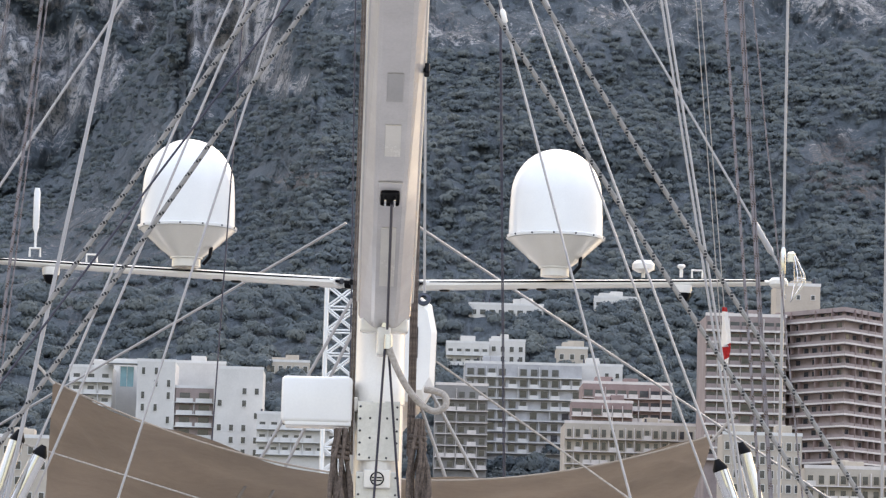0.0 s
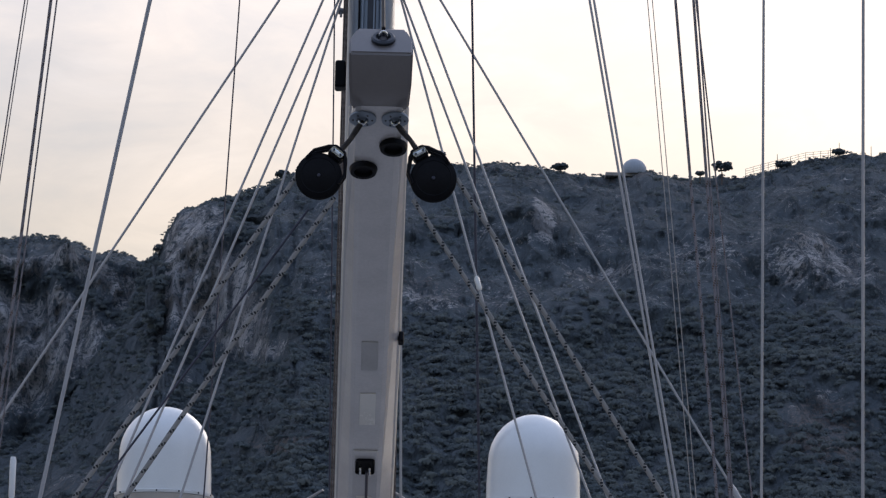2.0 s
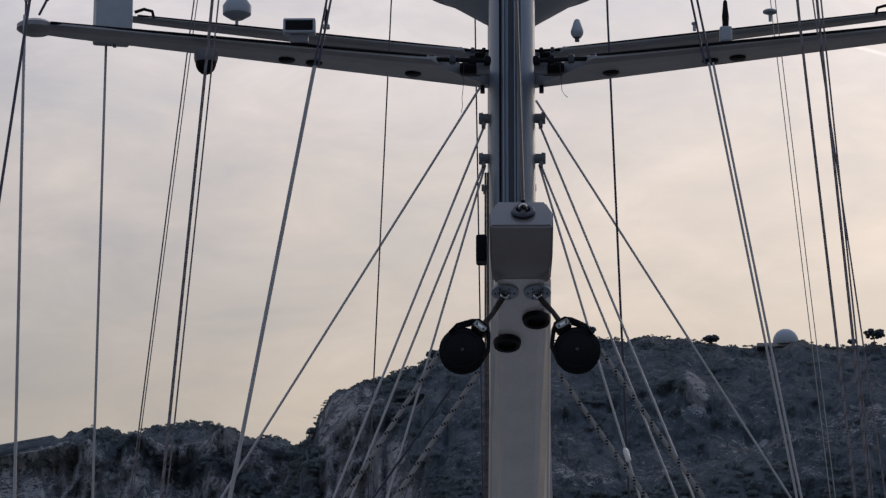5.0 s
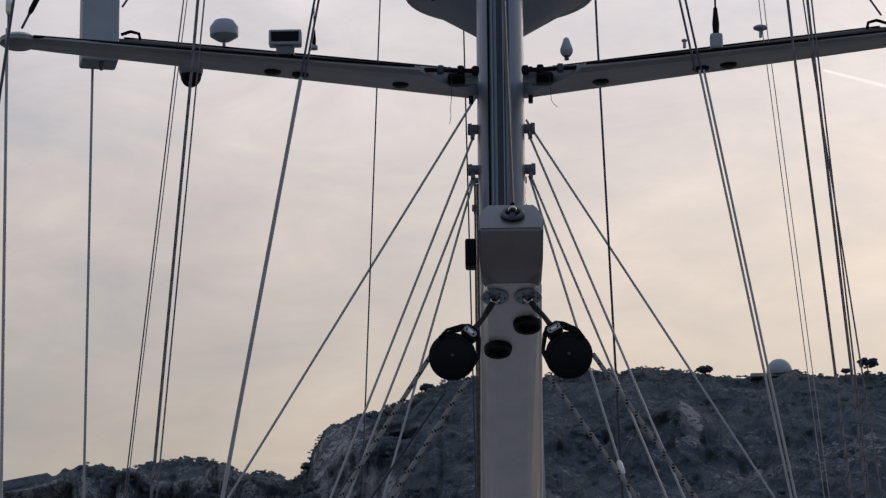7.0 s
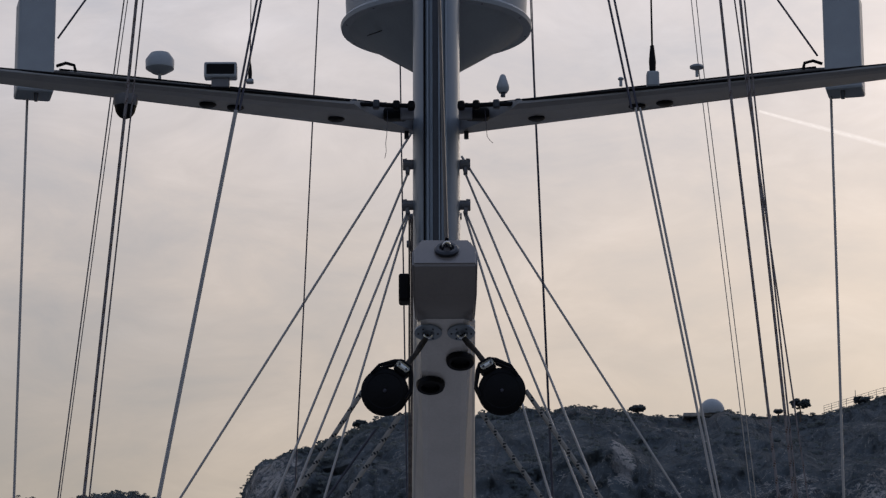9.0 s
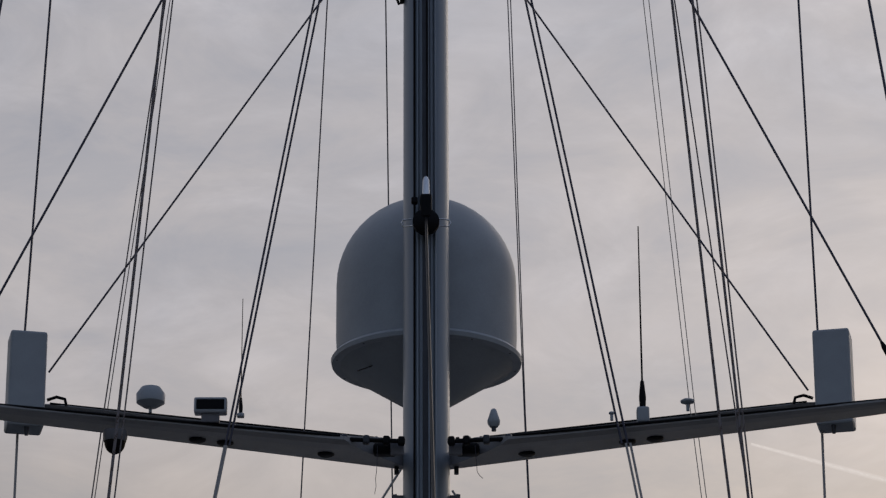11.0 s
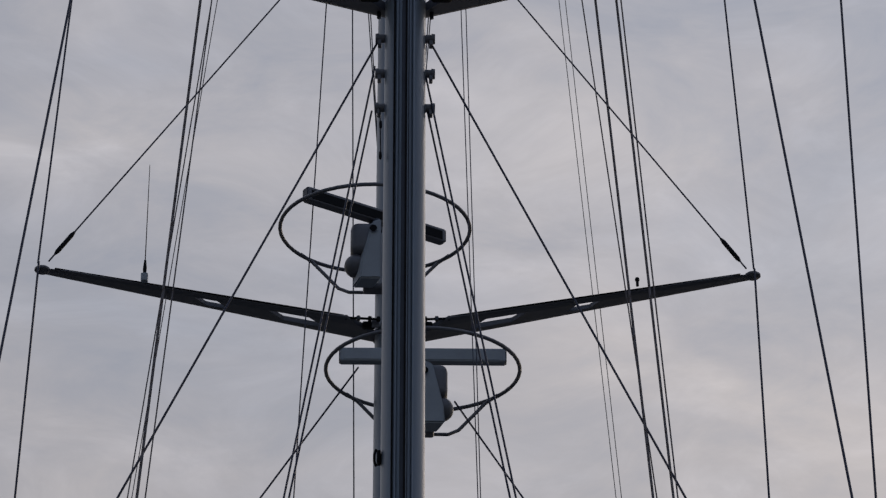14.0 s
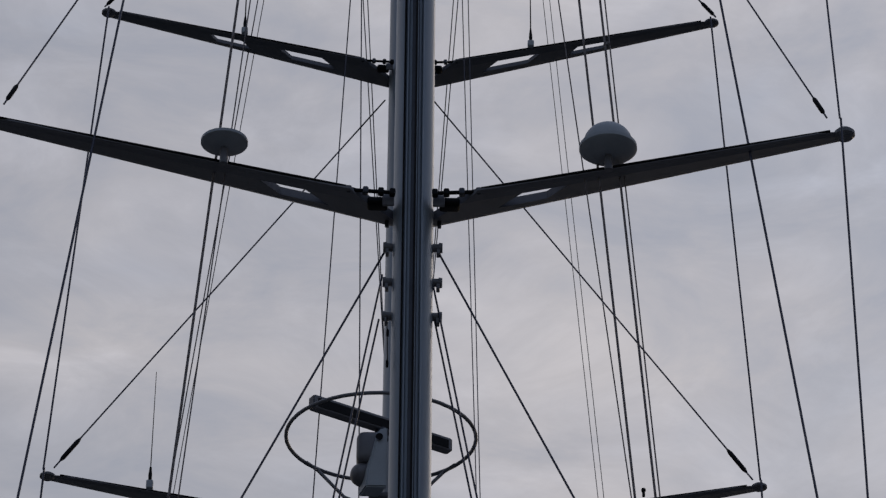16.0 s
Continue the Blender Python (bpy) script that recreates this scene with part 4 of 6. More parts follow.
def speaker_box(x, s):
    t = thing("aerial_box", "tall grey equipment box at the spreader end", "box", (x, 38.42, 14.11), group="spreader boxes")
    t.rotation_euler = (0, 0, -0.22 * s)
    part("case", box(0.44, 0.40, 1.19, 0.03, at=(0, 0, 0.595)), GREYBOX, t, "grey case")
    part("bracket_lug", cyl(0.022, 0.03, 0.12, 10, at=(-0.02 * s, -0.12, -0.10)), TRACK, t, "", True)
    part("cable", tube([(-s * 0.25, -0.1, 0.36), (-s * 0.36, -0.12, 0.40), (-s * 0.46, -0.12, 0.38), (-s * 0.48, -0.12, 0.30)], 0.02, 8), BLACK, t, "black cable", True)


speaker_box(4.84, 1)
speaker_box(-4.80, -1)


def whip(x, y, z, h, r, mat, label, base=0.2):
    t = thing("whip_aerial", label, "aerial", (x, y, z))
    part("base", box(0.09, 0.09, base, 0.015, at=(0, 0, base / 2)), GREYBOX, t)
    part("spring", lathe([(0, base), (0.022, base), (0.026, base + 0.08), (0.014, base + 0.2), (0, base + 0.2)], 12), BLACK, t, "", True)
    part("rod", cyl(r, r * 0.6, h, 8, at=(0, 0, base + 0.18)), mat, t, "", True)


whip(1.556, 23.38, 9.24, 1.22, 0.0075, BLACK, "tall thin black whip aerial on the spreader", 0.12)
whip(-2.27, 39.05, 14.47, 1.3, 0.007, BLACK, "thin short whip aerial on the spreader", 0.05)
whip(-3.28, 38.75, 22.38, 1.45, 0.007, BLACK, "thin whip aerial on the upper spreader", 0.12)
whip(-2.35, 39.1, 29.90, 1.3, 0.010, BLACK, "thin whip aerial on the top spreader", 0.10)
whip(1.72, 39.3, 29.90, 1.0, 0.010, BLACK, "thin whip aerial on the top spreader", 0.10)


def white_whip():
    t = thing("white_aerial", "white tubular aerial on a bracket of the lowest spreader", "aerial", (-3.98, 38.6, 6.12))
    part("bracket", tube([(-0.06, 0, 0), (-0.06, 0, 0.1), (0.06, 0, 0.1), (0.06, 0, 0)], 0.014, 8), SPARW, t, "", True)
    part("tube", lathe([(0, 0.1), (0.014, 0.1), (0.016, 0.28), (0.036, 0.34), (0.038, 0.75), (0.028, 0.80), (0, 0.80)], 16), GEL, t, "", True)


white_whip()


def mushroom(x, y, z, r, h, stem, label, name="gps_aerial", mat=SPARW):
    t = thing(name, label, "aerial", (x, y, z))
    part("stem", cyl(0.02, 0.02, stem, 10), mat, t, "", True)
    part("cap", lathe([(0, stem - 0.01), (0.5 * r, stem - 0.01), (r, stem + 0.2 * h), (r * 1.02, stem + 0.65 * h), (0.7 * r, stem + h), (0, stem + h)], 24), mat, t, "", True)


mushroom(3.07, 38.95, 6.12, 0.13, 0.13, 0.07, "cream mushroom aerial on the lowest spreader")
mushroom(3.50, 38.8, 6.12, 0.045, 0.04, 0.11, "small white aerial on the lowest spreader")
mushroom(-3.353, 38.95, 14.50, 0.172, 0.235, 0.08, "grey drum aerial on the second spreader", mat=GREYBOX)
mushroom(2.22, 39.2, 14.47, 0.035, 0.03, 0.08, "small stud aerial on the second spreader", mat=GREYBOX)
mushroom(3.122, 38.9, 14.49, 0.085, 0.045, 0.10, "small disc aerial on the second spreader", mat=GREYBOX)


mushroom(3.10, 38.75, 22.38, 0.03, 0.05, 0.07, "short aerial stub on the upper spreader", mat=BLACK)


def cone_light():
    t = thing("cone_aerial", "pale cone-shaped aerial beside the mast", "aerial", (0.797, 39.6, 14.47))
    part("stem", cyl(0.03, 0.03, 0.06, 10), TRACK, t, "", True)
    part("cone", lathe([(0, 0.05), (0.05, 0.05), (0.075, 0.09), (0.08, 0.13), (0.035, 0.27), (0.02, 0.285), (0, 0.285)], 20), GREYBOX, t, "", True)


cone_light()


def floodlight():
    t = thing("floodlight", "rectangular dark-faced floodlight on the lower spreader", "lamp", (-1.545, 23.33, 9.235))
    part("stand", box(0.13, 0.05, 0.07, 0.006, at=(0, 0, 0.035)), SPAR, t)
    case = part("housing", box(0.235, 0.10, 0.115, 0.012, at=(0, 0, 0.125)), GREYBOX, t)
    part("lens", box(0.20, 0.008, 0.075, 0.003, at=(0, -0.051, 0.127)), BLACK, case, "dark glass lens")


floodlight()


def dome_camera(x, y, z, k, mat, label):
    t = thing("dome_camera", label, "camera", (x, y, z), group="dome cameras")
    part("mount", lathe([(0, 0), (0.115 * k, 0), (0.115 * k, -0.06 * k), (0.105 * k, -0.10 * k), (0, -0.10 * k)], 20), mat, t, "", True)
    part("dome", lathe([(0, -0.22 * k)] + [(0.10 * k * math.cos(a), -0.10 * k + 0.12 * k * math.sin(a)) for a in (-math.pi / 2 + math.pi / 2 * i / 6 for i in range(1, 7))] + [(0, -0.095 * k)], 20), BLACK, t, "dark camera dome", True)


dome_camera(-2.21, 23.2, 9.13, 0.76, SPAR, "grey dome camera hanging under the lower spreader")
dome_camera(-3.80, 38.75, 6.02, 0.9, SPARW, "white dome camera hanging under the lowest spreader")
dome_camera(3.52, 38.75, 6.02, 0.9, SPARW, "white dome camera hanging under the lowest spreader")


def clip(x, y, z, label="white bracket hoop on the lowest spreader"):
    t = part("bracket_hoop", tube([(-0.06, 0, 0), (-0.06, 0, 0.09), (0.06, 0, 0.09), (0.06, 0, 0)], 0.013, 8), SPARW, smooth=True, m=Matrix.Translation((x, y, z)))
    tagged(t, label, "bracket", "bracket hoops")


clip(-3.35, 38.9, 6.11)
clip(3.68, 38.75, 6.11)


def tip_basket():
    t = thing("tip_basket", "small steel basket and light at the spreader tip", "basket", (4.72, 38.35, 6.08))
    for i in range(5):
        q = -1.2 + 0.6 * i
        part("rail", tube([(0.0, 0, -0.26), (0.17 * math.cos(q), 0.17 * math.sin(q), -0.04), (0.16 * math.cos(q), 0.16 * math.sin(q), 0.06), (0.03, 0, 0.32)], 0.005, 6), STEEL, t, "", True)
    part("hoop", tube([(0.17 * math.cos(q), 0.17 * math.sin(q), 0.0) for q in (-1.3 + 0.26 * i for i in range(11))], 0.006, 6), STEEL, t, "", True)
    part("collar", lathe([(0.02, 0.20), (0.05, 0.20), (0.05, 0.30), (0.02, 0.32)], 16), STEEL, t, "", True)


tip_basket()


def mast_block():
    t = thing("lift_block", "dark lift block with a swivel on the mast track", "block", (0.0, 23.66, 10.91))
    face = Matrix.Rotation(math.pi / 2, 4, "X")
    part("sheave", lathe([(0, -0.03), (0.085, -0.03), (0.10, -0.02), (0.10, 0.02), (0.085, 0.03), (0, 0.03)], 28), BLACK, t, "", True, face)
    part("cheek", box(0.09, 0.07, 0.2, 0.02, at=(0, 0, 0.12)), BLACK, t)
    part("swivel", lathe([(0, 0.18), (0.03, 0.18), (0.026, 0.33), (0.014, 0.36), (0, 0.36)], 14), STEEL, t, "", True)
    part("side_lug", box(0.05, 0.05, 0.05, 0.01, at=(-0.085, 0, 0.17)), BLACK, t)
    for s in (-1, 1):
        part("wire_bail", tube([(s * 0.08, 0.02, -0.02), (s * 0.17, 0.05, -0.02), (s * 0.185, 0.05, 0.01), (s * 0.17, 0.05, 0.035), (s * 0.08, 0.02, 0.035)], 0.005, 6), STEEL, t, "", True)


mast_block()

def loose_ends():
    """Frayed threads under the lower spreaders, a cleat on the flank and a line's tail with its toggle."""
    for pts in (((-0.352, 23.6, 9.15), (-0.358, 23.6, 8.97), (-0.366, 23.6, 8.90), (-0.362, 23.6, 8.84), (-0.372, 23.6, 8.785)),
                ((0.352, 23.6, 9.15), (0.362, 23.6, 9.01), (0.366, 23.6, 8.95), (0.385, 23.6, 8.92), (0.408, 23.6, 8.90))):
        ob = part("loose_thread", tube(pts, 0.0022, 5), WIRE, smooth=True)
        tagged(ob, "frayed dark thread hanging under the spreader", "thread", "loose threads")
    t = thing("mast_cleat", "small dark cleat on the mast's flank", "cleat", (-0.185, 23.95, 12.90))
    part("base", box(0.03, 0.09, 0.10, 0.008), BLACK, t)
    part("horn", tube([(-0.02, 0, -0.07), (-0.035, 0, -0.03), (-0.035, 0, 0.03), (-0.02, 0, 0.07)], 0.011, 8), BLACK, t, "", True)
    t = thing("line_tail", "loose tail of a line with two toggles beside the mast", "rope", (-0.205, 23.9, 15.55))
    part("line", tube([(0, 0, 0.48), (0.006, 0, 0.25), (0.012, 0, 0.0)], 0.0045, 6), BLACK, t, "", True)
    for z in (0.32, 0.03):
        part("toggle", lathe([(0, -0.04), (0.011, -0.03), (0.013, 0.0), (0.011, 0.03), (0, 0.04)], 10), BLACK, t, "", True, Matrix.Translation((0.008, 0, z)))


loose_ends()

# ---- around the foot of the mizzen ----


def mast_foot_plates():
    t = thing("mast_plates", "bare aluminium plates riveted to the mast foot", "plate", (0.0, MZ - 0.245, 3.0))
    for z, h in ((0.27, 0.42), (-0.30, 0.56)):
        p = part("plate", box(0.30, 0.012, h, 0.004, at=(0, 0, z)), surface("bare_aluminium", (0.60, 0.60, 0.60), 0.38, metal=0.85, vary=0.12, scale=6), t, "bare aluminium plate")
        for s in (-1, 1):
            for i in range(5):
                part("rivet", lathe([(0, 0), (0.009, 0), (0.006, 0.006), (0, 0.007)], 8), TRACK, p, "", True, Matrix.Translation((s * 0.13, -0.007, z - h / 2 + 0.04 + i * (h - 0.08) / 4)) @ Matrix.Rotation(math.pi / 2, 4, "X"))
    for i in range(3):
        for s in (-1, 1):
            part("rivet", lathe([(0, 0), (0.009, 0), (0.006, 0.006), (0, 0.007)], 8), TRACK, t, "", True, Matrix.Translation((s * 0.06, -0.007, 0.08 + i * 0.14)) @ Matrix.Rotation(math.pi / 2, 4, "X"))


mast_foot_plates()


def mast_sleeve():
    bm = bmesh.new()
    rings = []
    for z, k in ((DECK + 0.1, 1.0), (3.46, 1.0), (3.47, 1.05), (3.60, 1.06), (3.63, 1.0), (4.5, 1.0)):
        rings.append([bm.verts.new((0.1745 * k * math.copysign(abs(math.cos(a)) ** 0.85, math.cos(a)), 0.2425 * k * math.sin(a), z)) for a in (2 * math.pi * i / 40 for i in range(40))])
    for a, b in zip(rings, rings[1:]):
        for i in range(40):
            bm.faces.new((a[i], a[(i + 1) % 40], b[(i + 1) % 40], b[i]))
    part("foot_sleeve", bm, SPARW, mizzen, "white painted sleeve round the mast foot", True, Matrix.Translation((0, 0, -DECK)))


mast_sleeve()


def equipment_box():
    t = thing("equipment_box", "large rounded white equipment box on the mast flank", "box", (-0.44, 23.9, 3.48))
    part("lid", box(0.50, 0.40, 0.325, 0.03, 3, at=(0, 0, 0.0)), GEL, t, "rounded white lid", True)
    part("tray", box(0.47, 0.37, 0.04, 0.012, 2, at=(0.01, 0, -0.165)), GEL, t, "", True)
    part("bracket", box(0.10, 0.2, 0.1, 0.01, at=(0.24, 0, -0.02)), SPARW, t)


equipment_box()


def rope_bundle(x, y, z, n, h, seed, label):
    """A hank of coiled line hanging down the mast."""
    rnd = random.Random(seed)
    t = thing("rope_hank", label, "rope", (x, y, z), group="rope hanks")
    for i in range(n):
        ox, oy = rnd.uniform(-0.07, 0.07), rnd.uniform(-0.05, 0.05)
        ln = h * rnd.uniform(0.75, 1.1)
        wob = rnd.uniform(0.008, 0.03)
        ph = rnd.uniform(0, 6)
        pts = [(ox * (0.35 + 0.65 * min(1, 3 * k / 8)) + wob * math.sin(ph + k), oy + wob * math.cos(ph + k * 1.3), -ln * k / 8) for k in range(9)]
        pts += [(ox + 0.03 * math.cos(ph), oy, -ln - 0.03), (ox + 0.05 * math.cos(ph), oy, -ln + 0.10)]
        part("strand", tube(pts, 0.014, 7), BROWNROPE, t, "", True)
    part("turn", tube([(0.055 * math.cos(a), 0.05 * math.sin(a), -0.1 - 0.006 * a) for a in (0.5 * i for i in range(40))], 0.014, 7), BROWNROPE, t, "", True)


rope_bundle(-0.26, 23.75, 3.28, 12, 1.0, 3, "brown coiled rope hanging beside the mast")
rope_bundle(0.28, 23.75, 3.36, 14, 1.0, 5, "brown coiled rope hanging beside the mast")


def hose():
    t = thing("rope_loop", "thick pale rope looping out from the gooseneck", "rope", (0.1, 23.4, 3.85))
    pts = [(-0.05, 0, 0.0), (0.0, -0.02, -0.13), (0.08, -0.03, -0.28), (0.18, -0.02, -0.40), (0.28, 0, -0.455), (0.36, 0, -0.42), (0.355, 0.02, -0.345), (0.28, 0.03, -0.31), (0.20, 0.05, -0.30)]
    fine = []
    for i in range(len(pts) - 1):
        p0, p1, p2, p3 = (Vector(pts[max(0, min(len(pts) - 1, i + k))]) for k in (-1, 0, 1, 2))
        for s in (0, 0.25, 0.5, 0.75):
            fine.append(0.5 * ((2 * p1) + (p2 - p0) * s + (2 * p0 - 5 * p1 + 4 * p2 - p3) * s * s + (3 * p1 - p0 - 3 * p2 + p3) * s ** 3))
    part("rope_body", tube(fine, 0.024, 10), PALEROPE, t, "", True)
    part("splice", cyl(0.032, 0.028, 0.1, 10, at=(-0.05, 0, -0.03)), STEEL, t, "", True)


hose()
for xx, x2 in ((0.03, -0.02), (0.05, 0.16)):
    rope("vang_line", (x2, 23.55, 2.75), (xx, 23.40, 3.86), 0.009, WIRE, "thin grey line from the gooseneck to the mast foot", "rope", "vang lines")
rope("vang_line", (0.04, 23.25, 3.95), (0.04, 21.55, 4.60), 0.010, WIRE, "grey vang line under the boom", "rope", "vang lines")


def sign():
    t = thing("mast_sign", "cream plate with a black round mark on the mast foot", "sign", (0.0, 23.70, 2.93))
    part("plate", box(0.19, 0.02, 0.13, 0.01), PAINT, t)
    part("ring_mark", tube([(0.045 * math.cos(a), -0.013, 0.045 * math.sin(a)) for a in (2 * math.pi * i / 24 for i in range(24))], 0.005, 6, True), BLACK, t, "black ring", True)
    for z in (-0.012, 0.008):
        part("bar_mark", box(0.07, 0.004, 0.009, at=(0, -0.012, z)), BLACK, t, "black bar")


sign()


def side_lines():
    """Halyards led down the flanks of the mast and the pale strip of the other flank."""
    for x, r in ((-0.185, 0.010), (-0.203, 0.008), (0.215, 0.012), (0.235, 0.010), (0.25, 0.010)):
        rope("mast_line", (x, 23.8, 3.1), (x * 0.97, 23.85, 8.4 if x < 0 else 6.6), r, BROWNROPE, "brown line led down the mast flank", "rope", "mast lines")


side_lines()


def main_boom():
    t = thing("main_boom", "white boom end behind the mast, sloping to the other mast", "boom", (0.22, 27.0, 3.7))
    bm = bmesh.new()
    rings = []
    for y, zz, k in ((0.0, 0.02, 0.78), (0.06, 0.0, 0.95), (0.2, 0.0, 1.0), (12.7, 0.35, 1.0)):
        sh = [(-0.16, 0.0), (0.16, 0.0), (0.235, 0.14), (0.245, 0.60), (0.20, 0.82), (0.10, 0.90), (-0.10, 0.90), (-0.20, 0.82), (-0.245, 0.60), (-0.235, 0.14)]
        xo = -0.25 * y / 12.7
        rings.append([bm.verts.new((xo + x * k, y, 0.45 + (z - 0.45) * k + zz)) for x, z in sh])
    for p, q in zip(rings, rings[1:]):
        for k in range(10):
            bm.faces.new((p[k], p[(k + 1) % 10], q[(k + 1) % 10], q[k]))
    bm.faces.new(rings[0][::-1])
    bm.faces.new(rings[-1])
    bmesh.ops.recalc_face_normals(bm, faces=bm.faces)
    part("boom_shell", bm, GEL, t)
    part("slot_mouth", box(0.05, 0.02, 0.26, 0.01, at=(0.06, -0.004, 0.50)), BLACK, t, "dark slot")
    part("lift_ring", lathe([(0.03, 0), (0.06, 0), (0.06, 0.014), (0.03, 0.02)], 20), TRACK, t, "", True, Matrix.Translation((0.12, 0.03, 0.85)) @ Matrix.Rotation(radians(60), 4, "X"))


main_boom()


def awning():
    t = thing("awning", "tan canvas awning stretched behind the mast, sagging", "awning", (0, 25.5, 3.1))
    bm = bmesh.new()
    nx, ny = 56, 26
    grid = []
    for j in range(ny + 1):
        v = j / ny
        row = []
        for i in range(nx + 1):
            u = i / nx
            x0, x1 = -2.47 - 0.75 * v, 2.54 + 0.45 * v
            near = 3.69 + (3.42 - 3.69) * u - 0.50 * (1 - abs(2 * u - 1) ** 2.0) + 0.0
            far = 3.02 - 0.10 * math.sin(math.pi * u)
            z = near + (far - near) * v - 0.16 * math.sin(math.pi * v)
            z += 0.016 * math.sin(11 * u + 6 * v) + 0.045 * math.sin(5 * v - 19 * u) * math.exp(-3 * min(u, 1 - u)) + 0.05 * math.sin(17 * math.atan2(v + 0.02, 1.6 * min(u, 1 - u) + 0.02)) * min(1.0, 5 * v) * math.exp(-3.5 * math.hypot(u if u < 0.5 else 1 - u, v)) + 0.012 * math.sin(34 * u + 9 * v)
            y = 25.5 + 7.5 * v + 0.55 * math.sin(math.pi * u) * (1 - v)
            row.append(bm.verts.new((x0 + (x1 - x0) * u, y - 25.5, z - 3.1)))
        grid.append(row)
    for j in range(ny):
        for i in range(nx):
            bm.faces.new((grid[j][i], grid[j][i + 1], grid[j + 1][i + 1], grid[j + 1][i]))
    bmesh.ops.solidify(bm, geom=list(bm.faces), thickness=0.006)
    part("cloth", bm, TAN, t, "", True)
    edge = [(-2.47 + 5.01 * u, 0.55 * math.sin(math.pi * u), 3.69 - 0.27 * u - 0.50 * (1 - abs(2 * u - 1) ** 2.0) - 3.1) for u in (i / 24 for i in range(25))]
    part("bolt_rope", tube(edge, 0.008, 7), TAN, t, "stitched edge rope", True)


awning()


def flag():
    t = thing("courtesy_flag", "small limp red and white flag on a halyard", "flag", (2.33, 22.62, 3.66))
    for name, z0, z1, mat in (("red_band", 0.41, 0.44, RED), ("white_band", 0.17, 0.41, WHITECLOTH), ("red_band", 0.07, 0.17, RED), ("white_band", 0.0, 0.07, WHITECLOTH)):
        bm = bmesh.new()
        rows = []
        for k in range(5):
            z = z0 + (z1 - z0) * k / 4
            wd = 0.03 + 0.035 * math.sin(math.pi * min(1, max(0, z / 0.46)) ** 0.8)
            rows.append([bm.verts.new((-0.03 + wd * q, 0.012 * math.sin(5 * q + 8 * z), z + 0.03 * q * (z0 < 0.1))) for q in (i / 6 for i in range(7))])
        for a, b in zip(rows, rows[1:]):
            for q in range(6):
                bm.faces.new((a[q], a[q + 1], b[q + 1], b[q]))
        bmesh.ops.solidify(bm, geom=list(bm.faces), thickness=0.003)
        part(name, bm, mat, t, "", True)


flag()


def lamp_post(x, y, z):
    """A lamp with a wide drum cap on a post at the quay's edge."""
    t = thing("lamp_post", "dark lamp post with a greenish drum cap on the quay", "lamp", (x, y, 0.0))
    bronze = surface("weathered_bronze", (0.055, 0.04, 0.03), 0.55, metal=0.4, vary=0.25, scale=12)
    green = surface("green_patina", (0.16, 0.17, 0.13), 0.7, vary=0.25, scale=10)
    part("post", lathe([(0, 0), (0.09, 0), (0.09, 0.08), (0.045, 0.14), (0.04, z - 0.16), (0.055, z - 0.12), (0, z - 0.12)], 20), bronze, t, "", True)
    part("drum", lathe([(0, z - 0.12), (0.10, z - 0.115), (0.135, z - 0.085), (0.14, z - 0.055), (0, z - 0.055)], 32), bronze, t, "brown drum side", True)
    part("cap", lathe([(0.14, z - 0.057), (0.142, z - 0.04), (0.125, z - 0.012), (0.08, z), (0, z + 0.004)], 32), green, t, "greenish cap", True)


lamp_post(-1.35, 8.00, 3.18)


# ---- the mountain behind the harbour ----
RIDGE = ((-0.60, 0.10), (-0.30, 0.17), (-0.1118, 0.1999), (-0.0947, 0.1998), (-0.081, 0.1964), (-0.0612, 0.1938), (-0.0604, 0.1996), (-0.0558, 0.2076),
         (-0.049, 0.2109), (-0.0321, 0.2178), (-0.0245, 0.2207), (-0.010, 0.2237), (0.0174, 0.2263), (0.0415, 0.2261), (0.0588, 0.2245), (0.081, 0.2247),
         (0.107, 0.2248), (0.1157, 0.2242), (0.1347, 0.2300), (0.157, 0.2325), (0.30, 0.23), (0.60, 0.12))
EDGE = -0.0608


def lerp_table(table, u):
    if u <= table[0][0]:
        return table[0][1]
    for (a, p), (b, q) in zip(table, table[1:]):
        if u <= b:
            return p + (q - p) * (u - a) / (b - a)
    return table[-1][1]


FOOT = ((-0.6, 0.09), (-0.125, 0.125), (-0.095, 0.138), (-0.08, 0.160), (-0.0625, 0.188))


